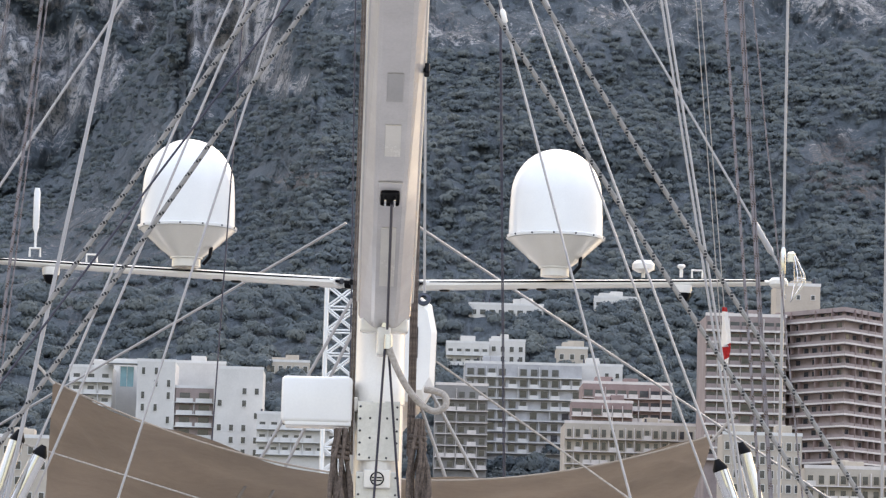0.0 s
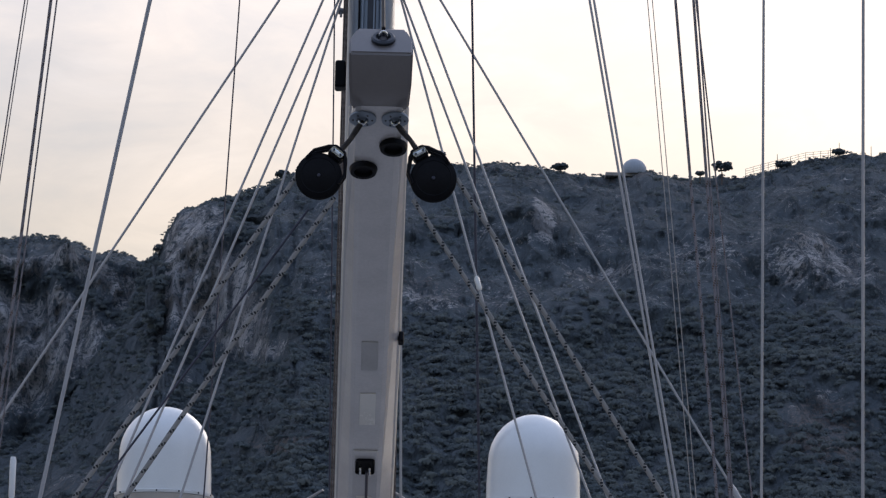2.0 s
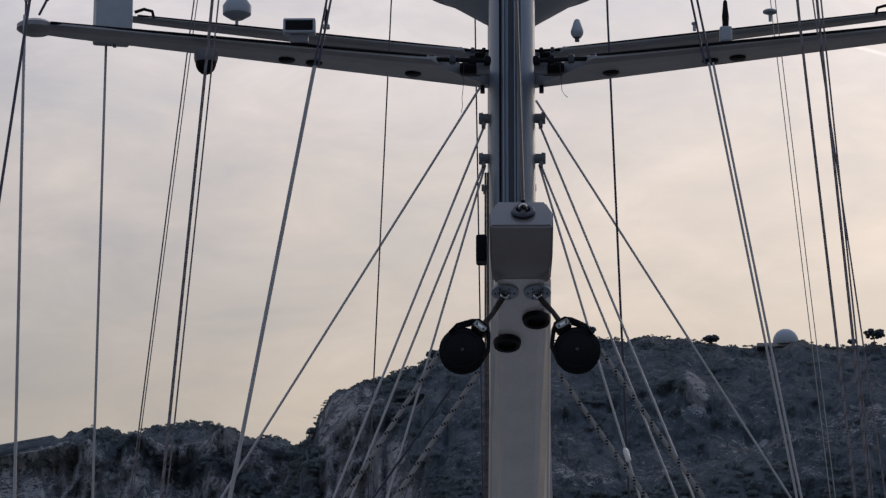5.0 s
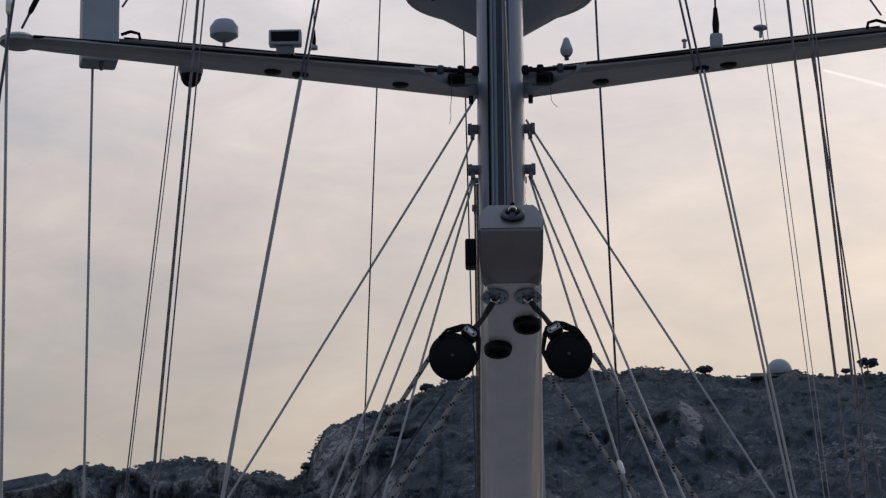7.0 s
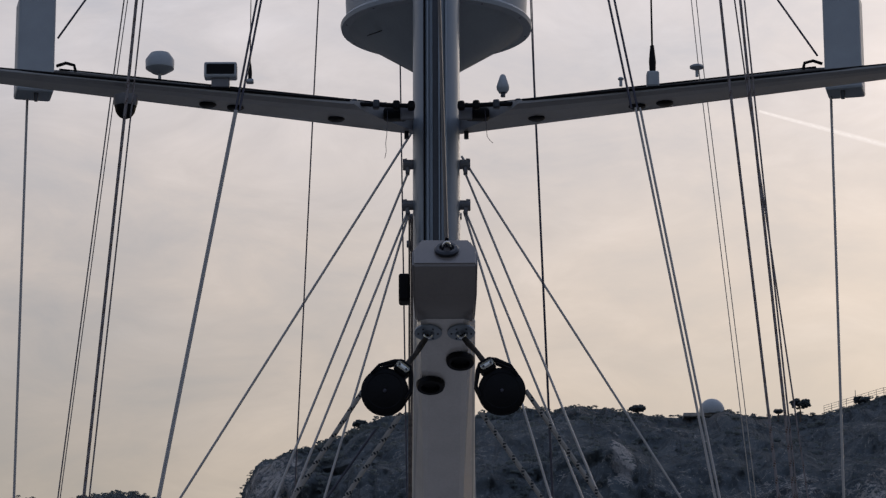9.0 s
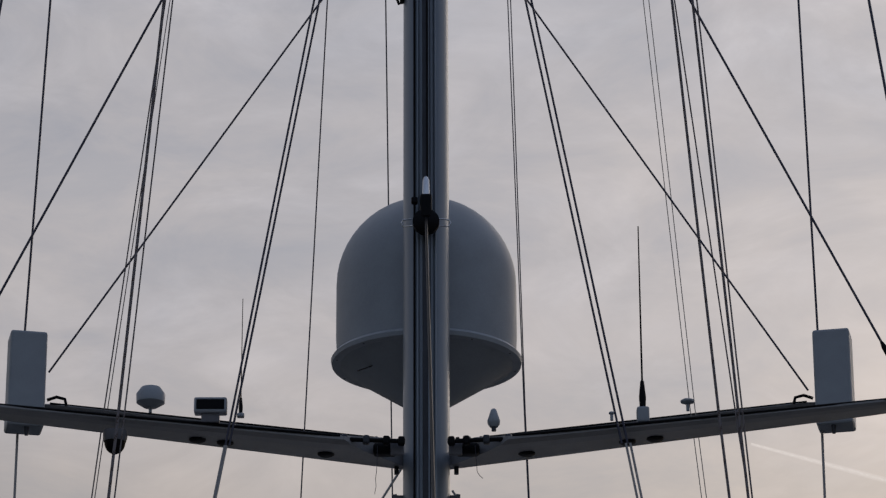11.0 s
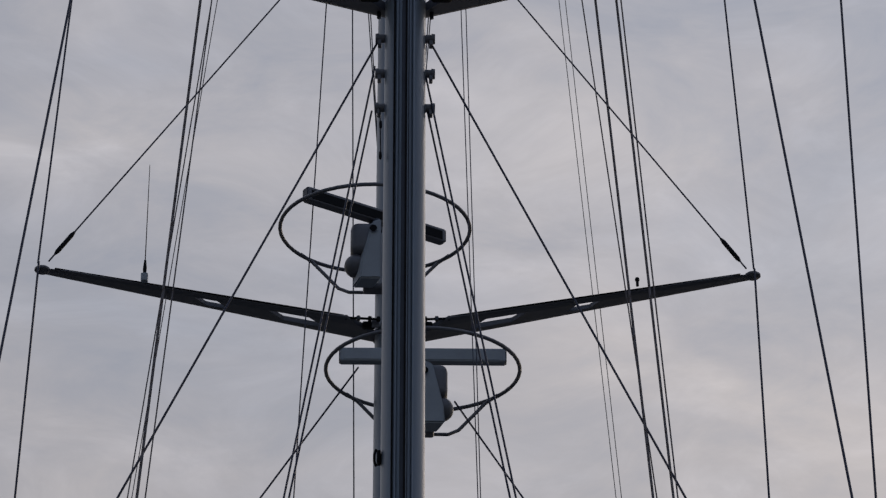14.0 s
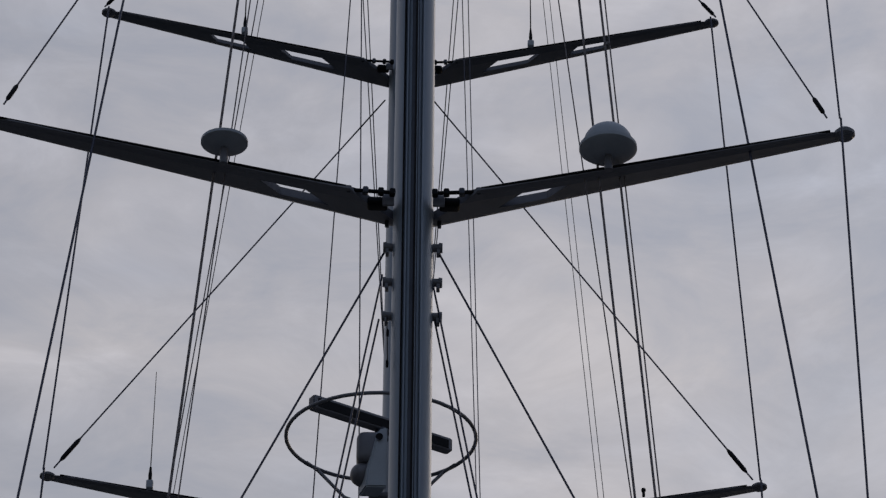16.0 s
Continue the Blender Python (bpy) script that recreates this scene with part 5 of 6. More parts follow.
def slope_at(u, s):
    """Distance and height of the mountain side, for a bearing u = x / y and a share s from foot to ridge."""
    rt = lerp_table(RIDGE, u)
    edge = EDGE + 0.006 * noise.noise(Vector((s * 9.0, 0.3, 4.0))) * min(1.0, 4 * (1 - s))
    if u < edge:
        ft = lerp_table(FOOT, u)
        keys = ((0.0, 560, 0.002), (0.12, 860, 0.045), (0.25, 1050, 0.098), (0.5, 1640, ft), (0.66, 1664, ft + 0.42 * (rt - ft)),
                (0.72, 1682, ft + 0.56 * (rt - ft)), (0.92, 1712, ft + 0.95 * (rt - ft)), (1.0, 1800, rt))
    else:
        c = max(0.0, min(1.0, (-0.018 - u) / 0.025))
        ft = 0.172 - 0.25 * (u - EDGE) * (1 if u < 0 else 0)
        plain = (0.104 + (rt - 0.104) * 0.50, 0.104 + (rt - 0.104) * 0.86)
        m0 = plain[0] + (ft - plain[0]) * c
        m1 = plain[1] + (rt - 0.008 - plain[1]) * c
        keys = ((0.0, 560, 0.002), (0.12, 860, 0.045), (0.25, 1050, 0.098), (0.55, 1270 + 220 * c, m0), (0.82, 1480 + 32 * c, m1), (1.0, 1700, rt))
    d = lerp_table([(k[0], k[1]) for k in keys], s)
    tn = lerp_table([(k[0], k[2]) for k in keys], s)
    return d, tn, (u < edge and s > 0.5) or (u >= edge and u < -0.02 and 0.52 < s < 0.86)


def rock_and_scrub():
    """Bare limestone, dry earth and low scrub; the mesh carries where each of them lies."""
    m = bpy.data.materials.new("limestone_and_scrub")
    m.use_nodes = True
    n = Nodes(m.node_tree)
    co = n.add("ShaderNodeTexCoord").outputs["Object"]
    bare = n.add("ShaderNodeAttribute")
    bare.attribute_name = "bare_rock"
    dry = n.add("ShaderNodeAttribute")
    dry.attribute_name = "dry_earth"
    wide = n.noise(co, 0.035, 6.0, 0.65, 0.5)
    clump = n.noise(co, 0.20, 6.0, 0.68, 1.0)
    fine = n.noise(co, 0.75, 5.0, 0.7, 0.6)
    streak = n.noise(n.scaled(co, (1.0, 0.35, 0.14)), 0.11, 7.0, 0.72, 0.9)
    crack = n.noise(n.scaled(co, (1.0, 0.3, 0.30)), 0.50, 6.0, 0.75, 1.4)
    edge = n.math("ADD", n.math("MULTIPLY", n.math("SUBTRACT", clump, 0.5), 1.5), n.math("MULTIPLY", n.math("SUBTRACT", fine, 0.5), 1.1))
    f = n.ramp(n.math("ADD", bare.outputs["Fac"], edge), [(0.50, 0.0), (0.68, 1.0)])
    e = n.ramp(n.math("ADD", dry.outputs["Fac"], edge), [(0.40, 0.0), (0.75, 1.0)])
    joint = n.tree.nodes.new("ShaderNodeTexVoronoi")
    joint.feature = "DISTANCE_TO_EDGE"
    n.put(joint, "Vector", n.scaled(co, (1.0, 0.3, 0.36)))
    n.put(joint, "Scale", 0.085)
    split = n.ramp(n.math("ADD", joint.outputs[0], n.math("MULTIPLY", n.math("SUBTRACT", fine, 0.5), 0.22)), [(0.02, 1.0), (0.10, 0.0)])
    rock = n.mix(n.ramp(streak, [(0.34, 0.0), (0.60, 1.0)]), (0.52, 0.50, 0.485), (0.32, 0.31, 0.31))
    rock = n.mix(n.math("MULTIPLY", split, 0.6), rock, (0.14, 0.15, 0.165))
    rock = n.mix(n.ramp(crack, [(0.36, 1.0), (0.47, 0.0)]), rock, (0.15, 0.165, 0.185))
    rock = n.mix(n.ramp(wide, [(0.58, 0.0), (0.76, 0.45)]), rock, (0.42, 0.31, 0.22))
    # scrub ground: blued for haze, darkened to the shade between crowns
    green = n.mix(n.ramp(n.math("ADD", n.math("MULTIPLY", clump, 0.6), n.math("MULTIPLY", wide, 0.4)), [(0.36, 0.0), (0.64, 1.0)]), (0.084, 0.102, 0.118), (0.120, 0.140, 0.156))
    ground = n.mix(e, green, n.mix(fine, (0.25, 0.215, 0.20), (0.15, 0.135, 0.13)))
    p = n.add("ShaderNodeBsdfPrincipled", {"Roughness": 0.95, "Specular IOR Level": 0.1})
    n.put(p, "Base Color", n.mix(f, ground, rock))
    b = n.add("ShaderNodeBump", {"Strength": 0.9, "Distance": 3.0})
    n.put(b, "Height", n.math("SUBTRACT", n.math("ADD", n.math("MULTIPLY", streak, 1.3), crack), n.math("MULTIPLY", split, 0.8)))
    n.put(p, "Normal", b.outputs[0])
    n.put(n.add("ShaderNodeOutputMaterial"), "Surface", p.outputs[0])
    return m


def leaf_cover():
    """Evergreen leaves with distance haze put into their colour; each crown has a tone of its own."""
    m = bpy.data.materials.new("hazed_scrub_leaves")
    m.use_nodes = True
    n = Nodes(m.node_tree)
    co = n.add("ShaderNodeTexCoord").outputs["Object"]
    own = n.add("ShaderNodeAttribute")
    own.attribute_name = "crown_tone"
    f = n.math("ADD", n.math("MULTIPLY", own.outputs["Fac"], 0.55), n.math("MULTIPLY", n.noise(co, 0.02, 4.0, 0.6), 0.55))
    # paler and bluer than real leaves, in place of haze over the slope
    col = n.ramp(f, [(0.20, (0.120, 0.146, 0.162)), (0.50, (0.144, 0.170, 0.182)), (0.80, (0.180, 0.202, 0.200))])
    p = n.add("ShaderNodeBsdfPrincipled", {"Roughness": 0.95, "Specular IOR Level": 0.1})
    n.put(p, "Base Color", col)
    thin = n.add("ShaderNodeBsdfTranslucent", {"Color": col})
    both_sides = n.add("ShaderNodeMixShader", {0: 0.42})
    n.put(both_sides, 1, p.outputs[0])
    n.put(both_sides, 2, thin.outputs[0])
    n.put(n.add("ShaderNodeOutputMaterial"), "Surface", both_sides.outputs[0])
    return m


# the foot of the western wall, as bearing and slope, and the tops of the woods
WALL_FOOT = ((-0.6, 0.12), (-0.115, 0.139), (-0.0933, 0.1472), (-0.0819, 0.158), (-0.074, 0.1735), (-0.068, 0.186), (-0.062, 0.191))
CRAG_FOOT = ((-0.0615, 0.1713), (-0.049, 0.1685), (-0.037, 0.1655), (-0.0227, 0.1646), (-0.018, 0.172))
CRAG_SIDE = ((0.150, -0.020), (0.170, -0.0225), (0.1835, -0.0265), (0.195, -0.033), (0.205, -0.040), (0.212, -0.046))
# bearing, slope, half width, half height, share of bare rock: outcrops and screes on the eastern slope
OUTCROPS = ((0.0548, 0.2067, 0.005, 0.007, 0.75), (0.0722, 0.1941, 0.017, 0.0045, 0.62), (0.1391, 0.1985, 0.024, 0.011, 0.64), (0.0202, 0.1822, 0.015, 0.0055, 0.58),
            (0.012, 0.196, 0.016, 0.009, 0.36), (0.046, 0.2135, 0.010, 0.004, 0.34), (0.105, 0.2015, 0.016, 0.008, 0.52), (0.128, 0.213, 0.02, 0.006, 0.32),
            (-0.010, 0.205, 0.012, 0.008, 0.40), (-0.025, 0.207, 0.011, 0.007, 0.40), (-0.083, 0.1265, 0.010, 0.004, 0.46), (-0.068, 0.1485, 0.004, 0.004, 0.44), (-0.095, 0.112, 0.016, 0.008, 0.38),
            (-0.060, 0.103, 0.012, 0.005, 0.34), (-0.052, 0.160, 0.004, 0.004, 0.40), (0.142, 0.158, 0.008, 0.003, 0.40), (0.133, 0.151, 0.006, 0.004, 0.34))
EARTHS = ((0.1411, 0.1466, 0.020, 0.016, 0.55), (-0.022, 0.1388, 0.014, 0.004, 0.55), (-0.080, 0.119, 0.034, 0.018, 0.40), (0.02, 0.186, 0.02, 0.008, 0.40), (-0.09, 0.10, 0.03, 0.012, 0.35),
          (0.10, 0.2, 0.06, 0.012, 0.30), (0.045, 0.224, 0.02, 0.002, 0.5), (0.085, 0.2225, 0.03, 0.002, 0.5))


def soft(table, u, tn):
    return max([k * min(1.0, 1.6 * max(0.0, 1.0 - math.hypot((u - a) / w, (tn - b) / h) * 0.8)) for a, b, w, h, k in table])


def cover_at(u, tn, rt):
    """How bare the mountain is at a bearing and slope: shares of rock and of dry earth."""
    blot = noise.fractal(Vector((u * 60.0, tn * 110.0, 5.1)), 0.9, 2.1, 4)
    rock = soft(OUTCROPS, u, tn) + 0.10 * blot
    if u > -0.03:
        rock = max(rock, 0.35 * min(1.0, max(0.0, (tn - 0.174 + 0.006 * blot) / 0.012)) + 0.12 * blot)
    if u < EDGE + 0.001:
        up = (tn - lerp_table(WALL_FOOT, u)) / 0.004 + 1.2 * blot
        ledge = 1.0 - min(1.0, abs(tn - (0.184 - 0.30 * (u + 0.085)) + 0.003 * blot) / 0.0042)
        rock = max(rock, min(0.64, 0.3 + 0.3 * up) - 0.55 * max(0.0, ledge) * (1 if u < -0.068 else 0))
        if u > -0.0665:
            rock -= 0.3
    else:
        up = (tn - lerp_table(CRAG_FOOT, u)) / 0.004 + 1.2 * blot
        side = (lerp_table(CRAG_SIDE, tn) - u) / 0.006 + 1.5 * blot
        rock = max(rock, min(0.68, 0.3 + 0.3 * min(up, side)))
    if rt - tn < 0.003:
        rock *= 0.55
    return max(0.0, rock), soft(EARTHS, u, tn)


SCRUB = leaf_cover()
bearings = sorted({-0.6, -0.5, -0.4, -0.3, -0.22, -0.17, 0.2, 0.25, 0.3, 0.4, 0.5, 0.6, *[-0.14 + 0.0009 * i for i in range(356)]})
shares = [i / 190 for i in range(191)]


def mountain():
    verts, faces, spots, bare, dry = [], [], [], [], []
    rnd = random.Random(4)
    for iu, u in enumerate(bearings):
        rt = lerp_table(RIDGE, u)
        for s in shares:
            d, tn, cliff = slope_at(u, s)
            x, y, z = u * d, d, 1.7 + tn * d
            rock, earth = cover_at(u, tn, rt)
            if s > 0.02:
                rough = noise.fractal(Vector((x * 0.022, y * 0.006, z * 0.022)), 0.9, 2.1, 5)
                push = 22.0 * rough * min(1, max(0.0, s - 0.16) * 4)
                if cliff:
                    rib = noise.fractal(Vector((x * 0.055, z * 0.008, 3.3)), 0.8, 2.2, 4)
                    push += 26.0 * rib
                elif rock > 0.3:
                    push += 5.0 * noise.fractal(Vector((x * 0.12, z * 0.12, 7.7)), 0.8, 2.2, 3)
                k = 1 + push / d
                x, y = x * k, y * k
                z = 1.7 + tn * d + (0 if s > 0.985 else min(5.0, 30 * s) * noise.fractal(Vector((x * 0.03, y * 0.012, 9.1)), 0.9, 2.0, 4))
                if s > 0.985:
                    z += 1.8 * noise.noise(Vector((x * 0.16, 0, 2.0)))
            verts.append((x, y, z))
            bare.append(rock)
            dry.append(earth)
            if s > 0.10 and -0.13 < u < 0.17:
                spots.append((len(verts) - 1, rock, earth, s))
    ns = len(shares)
    for i in range(len(bearings) - 1):
        for j in range(ns - 1):
            a = i * ns + j
            faces.append((a, a + ns, a + ns + 1, a + 1))
    # the far side falls away behind the ridge
    base = len(verts)
    for u in bearings:
        d, tn, _ = slope_at(u, 1.0)
        verts.append((u * (d + 900), d + 900, 60))
        bare.append(0.3)
        dry.append(0.0)
    for i in range(len(bearings) - 1):
        faces.append((i * ns + ns - 1, (i + 1) * ns + ns - 1, base + i + 1, base + i))
    me = bpy.data.meshes.new("mountain")
    me.from_pydata(verts, [], faces)
    me.shade_smooth()
    me.attributes.new("bare_rock", "FLOAT", "POINT").data.foreach_set("value", bare)
    me.attributes.new("dry_earth", "FLOAT", "POINT").data.foreach_set("value", dry)
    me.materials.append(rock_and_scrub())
    tagged(new("mountain", me), "steep limestone mountain with cliffs and dark scrub above the town", "mountain", kind="structure")
    # shrubs and low trees, uncountable: crowns of small leaf sprays
    rng = np.random.default_rng(5)
    crowns = []
    for k, rock, earth, s in spots:
        x, y, z = verts[k]
        patch = noise.fractal(Vector((x * 0.02, y * 0.008, 1.7)), 0.9, 2.0, 3)
        wood = max(0.0, 1.0 - 1.9 * rock - 0.8 * earth)
        if s < 0.27:
            keep, r, leaves = 0.26 + 0.10 * patch, rnd.uniform(1.5, 3.6), 190
        elif wood > 0.45:
            keep, r, leaves = wood * (0.42 + 0.20 * patch), rnd.uniform(1.2, 2.7), 56
        else:
            keep, r, leaves = 0.04 + 0.22 * wood + 0.10 * max(0.0, patch), rnd.uniform(0.7, 1.7), 26
        if s > 0.975:
            keep, r, leaves = 0.7, rnd.uniform(0.8, 1.7), 30
        if rnd.random() < keep:
            crowns.append((x + rnd.uniform(-2, 2), y + rnd.uniform(-3, 3), z, r, leaves))
    all_v, tones = [], []
    for leaves in (26, 30, 56, 190):
        c = np.array([q[:4] for q in crowns if q[4] == leaves])
        n = len(c)
        tall = 0.80 if leaves == 190 else 0.55 if leaves == 56 else 0.45
        d = rng.normal(size=(n, leaves, 3))
        d[..., 2] = np.abs(d[..., 2]) * 0.9 - 0.25
        d /= np.linalg.norm(d, axis=-1, keepdims=True)
        rad = c[:, 3][:, None, None]
        lump = 0.72 + 0.34 * rng.random((n, leaves, 1))
        mid = c[:, None, :3] + d * rad * lump * np.array([1.0, 1.0, tall])
        mid[..., 2] += tall * 0.4 * rad[..., 0]
        tang = np.cross(d, rng.normal(size=(n, leaves, 3)))
        tang /= np.linalg.norm(tang, axis=-1, keepdims=True)
        tang = tang + 0.33 * rng.normal(size=(n, leaves, 3))
        bit = np.cross(d, tang)
        size = rad * (0.27 if leaves == 190 else 0.46) * (0.6 + 0.7 * rng.random((n, leaves, 1)))
        tri = np.stack([mid + tang * size * 0.6, mid - tang * size * 0.4 + bit * size * 0.5, mid - tang * size * 0.4 - bit * size * 0.5], axis=2)
        all_v.append(tri.reshape(-1, 3))
        tones.append(np.repeat(rng.random(n), leaves * 3))
    pts = np.concatenate(all_v)
    me = bpy.data.meshes.new("scrub")
    me.vertices.add(len(pts))
    me.vertices.foreach_set("co", pts.ravel())
    nt = len(pts) // 3
    me.loops.add(nt * 3)
    me.loops.foreach_set("vertex_index", np.arange(nt * 3))
    me.polygons.add(nt)
    me.polygons.foreach_set("loop_start", np.arange(0, nt * 3, 3))
    me.update(calc_edges=True)
    me.attributes.new("crown_tone", "FLOAT", "POINT").data.foreach_set("value", np.concatenate(tones).astype(np.float32))
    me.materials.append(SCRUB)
    tagged(new("scrub", me), "scrub and low trees covering the slope, coloured blue-grey for haze", "scrub", kind="stuff")


mountain()


def ridge_dome():
    d = 1692
    t = thing("ridge_radome", "pale radar dome on a low building on the ridge", "radome", (0.0824 * d, d, 1.7 + 0.2245 * d))
    part("shell", lathe([(6.6 * math.cos(a), 1.5 + 6.6 * math.sin(a)) for a in (-0.3 + (math.pi / 2 + 0.3) * i / 12 for i in range(12))] + [(0, 8.1)], 28), GREYBOX, t, "faceted pale shell", False)
    part("base_building", box(22, 8, 1.9, 0.3, at=(-4, 0, -0.9)), surface("ridge_wall", (0.40, 0.38, 0.36), 0.9, vary=0.2, scale=0.3), t, "low stone building")


ridge_dome()


def tree(u, d, z, h, spread, seed, label):
    """A tapered trunk, limbs and a crown of many leaf clumps."""
    rnd = random.Random(seed)
    t = thing("ridge_tree", label, "tree", (u * d, d, z), group="trees on the ridge")
    bark = BROWNROPE
    part("trunk", tube([(0, 0, -3), (0.15, 0, h * 0.3), (-0.1, 0, h * 0.6)], [0.45, 0.35, 0.2], 8), bark, t, "", True)
    for i in range(6):
        a = i * 1.05 + rnd.random()
        part("limb", tube([(0, 0, h * 0.45), (spread * 0.3 * math.cos(a), spread * 0.3 * math.sin(a), h * 0.65), (spread * 0.6 * math.cos(a), spread * 0.6 * math.sin(a), h * 0.8)], [0.2, 0.14, 0.06], 6), bark, t, "", True)
    bm = bmesh.new()
    for i in range(150):
        a, q = rnd.uniform(0, 6.28), rnd.random() ** 0.5
        r = rnd.uniform(0.45, 1.05)
        zz = h * 0.78 + rnd.uniform(-0.30, 0.22) * h * (1.1 - q * 0.6)
        bmesh.ops.create_icosphere(bm, subdivisions=1, radius=r, matrix=Matrix.Translation((spread * q * math.cos(a), spread * q * math.sin(a), zz)) @ Matrix.Diagonal((1, 1, 0.7, 1)))
    part("crown", bm, SCRUB, t, "dark leafy crown")


for i, (u, tn, h, spread) in enumerate(((0.1092, 0.2235, 9.5, 5.2), (0.0598, 0.2235, 6.5, 3.8), (0.0225, 0.2255, 8.0, 3.6), (-0.0246, 0.219, 6.5, 3.6), (0.128, 0.2262, 6.0, 4.0), (0.1025, 0.224, 3.0, 2.0), (0.145, 0.231, 5, 3.0), (-0.046, 0.210, 5.0, 3.0))):
    tree(u, 1690, 1.7 + tn * 1690, h, spread, i, "dark broad-crowned tree standing on the ridge")


def pole(u, tn, h):
    t = part("ridge_mast", cyl(0.25, 0.15, h, 8), WIRE, m=Matrix.Translation((u * 1690, 1690, 1.7 + tn * 1690 - 2)))
    tagged(t, "thin mast standing on the ridge", "pole", "ridge masts")


for u, tn, h in ((0.1262, 0.226, 12), (0.1425, 0.2295, 10), (0.1452, 0.2295, 13), (0.155, 0.231, 9)):
    pole(u, tn, h)


def ridge_fence():
    t = thing("ridge_fence", "long wire fence along the ridge", "fence", (0, 0, 0))
    for i in range(14):
        u = 0.1165 + 0.0023 * i
        z = 1.7 + lerp_table(RIDGE, u) * 1690
        part("post", cyl(0.12, 0.12, 5.5, 6), WIRE, t, m=Matrix.Translation((u * 1690, 1690, z - 1)))
    for h in (2.0, 3.2, 4.4):
        part("rail", tube([(u * 1690, 1690, 1.7 + lerp_table(RIDGE, u) * 1690 + h) for u in (0.1165 + 0.0023 * i for i in range(14))], 0.10, 5), WIRE, t)


ridge_fence()

# ---- the town at its foot ----
STUCCO = surface("white_stucco", (0.62, 0.60, 0.57), 0.9, vary=0.10, scale=0.15, fine=2.0)
CREAM = surface("cream_stucco", (0.50, 0.44, 0.37), 0.9, vary=0.12, scale=0.15, fine=2.0)
BROWNWALL = surface("brown_facade", (0.33, 0.265, 0.25), 0.85, vary=0.15, scale=0.2, fine=2.0)
GREYWALL = surface("grey_facade", (0.28, 0.27, 0.26), 0.9, vary=0.15, scale=0.2, fine=2.0)
PINK = surface("pink_brown_facade", (0.32, 0.235, 0.22), 0.9, vary=0.15, scale=0.2, fine=2.0)
SLAB = surface("pale_balcony_slab", (0.70, 0.64, 0.60), 0.85, vary=0.10, scale=0.5)
WSLAB = surface("white_balcony_slab", (0.66, 0.65, 0.63), 0.85, vary=0.08, scale=0.5)
# the shade inside the loggias is put into this wall's grey
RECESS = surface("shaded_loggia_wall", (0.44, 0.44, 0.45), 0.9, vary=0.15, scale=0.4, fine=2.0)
GLASS = surface("dark_window_glass", (0.085, 0.095, 0.11), 0.08, vary=0.4, scale=0.4)
BLUEGLASS = surface("blue_tinted_glass", (0.20, 0.42, 0.50), 0.1, vary=0.2, scale=0.4)
RAILB = surface("brown_balustrade", (0.34, 0.275, 0.265), 0.8, vary=0.15, scale=0.3)


def window_mesh(w, h, name):
    bm = box(w, 0.10, h, at=(0, 0.0, 0))
    return mesh_of(bm, name, False)


def frame_mesh(w, h):
    bm = bmesh.new()
    for sx in (-1, 1):
        box(0.12, 0.24, h + 0.24, at=(sx * (w / 2 + 0.06), 0, 0), bm=bm)
    for sz in (-1, 1):
        box(w, 0.24, 0.12, at=(0, 0, sz * (h / 2 + 0.06)), bm=bm)
    return mesh_of(bm, "window_frame", False)


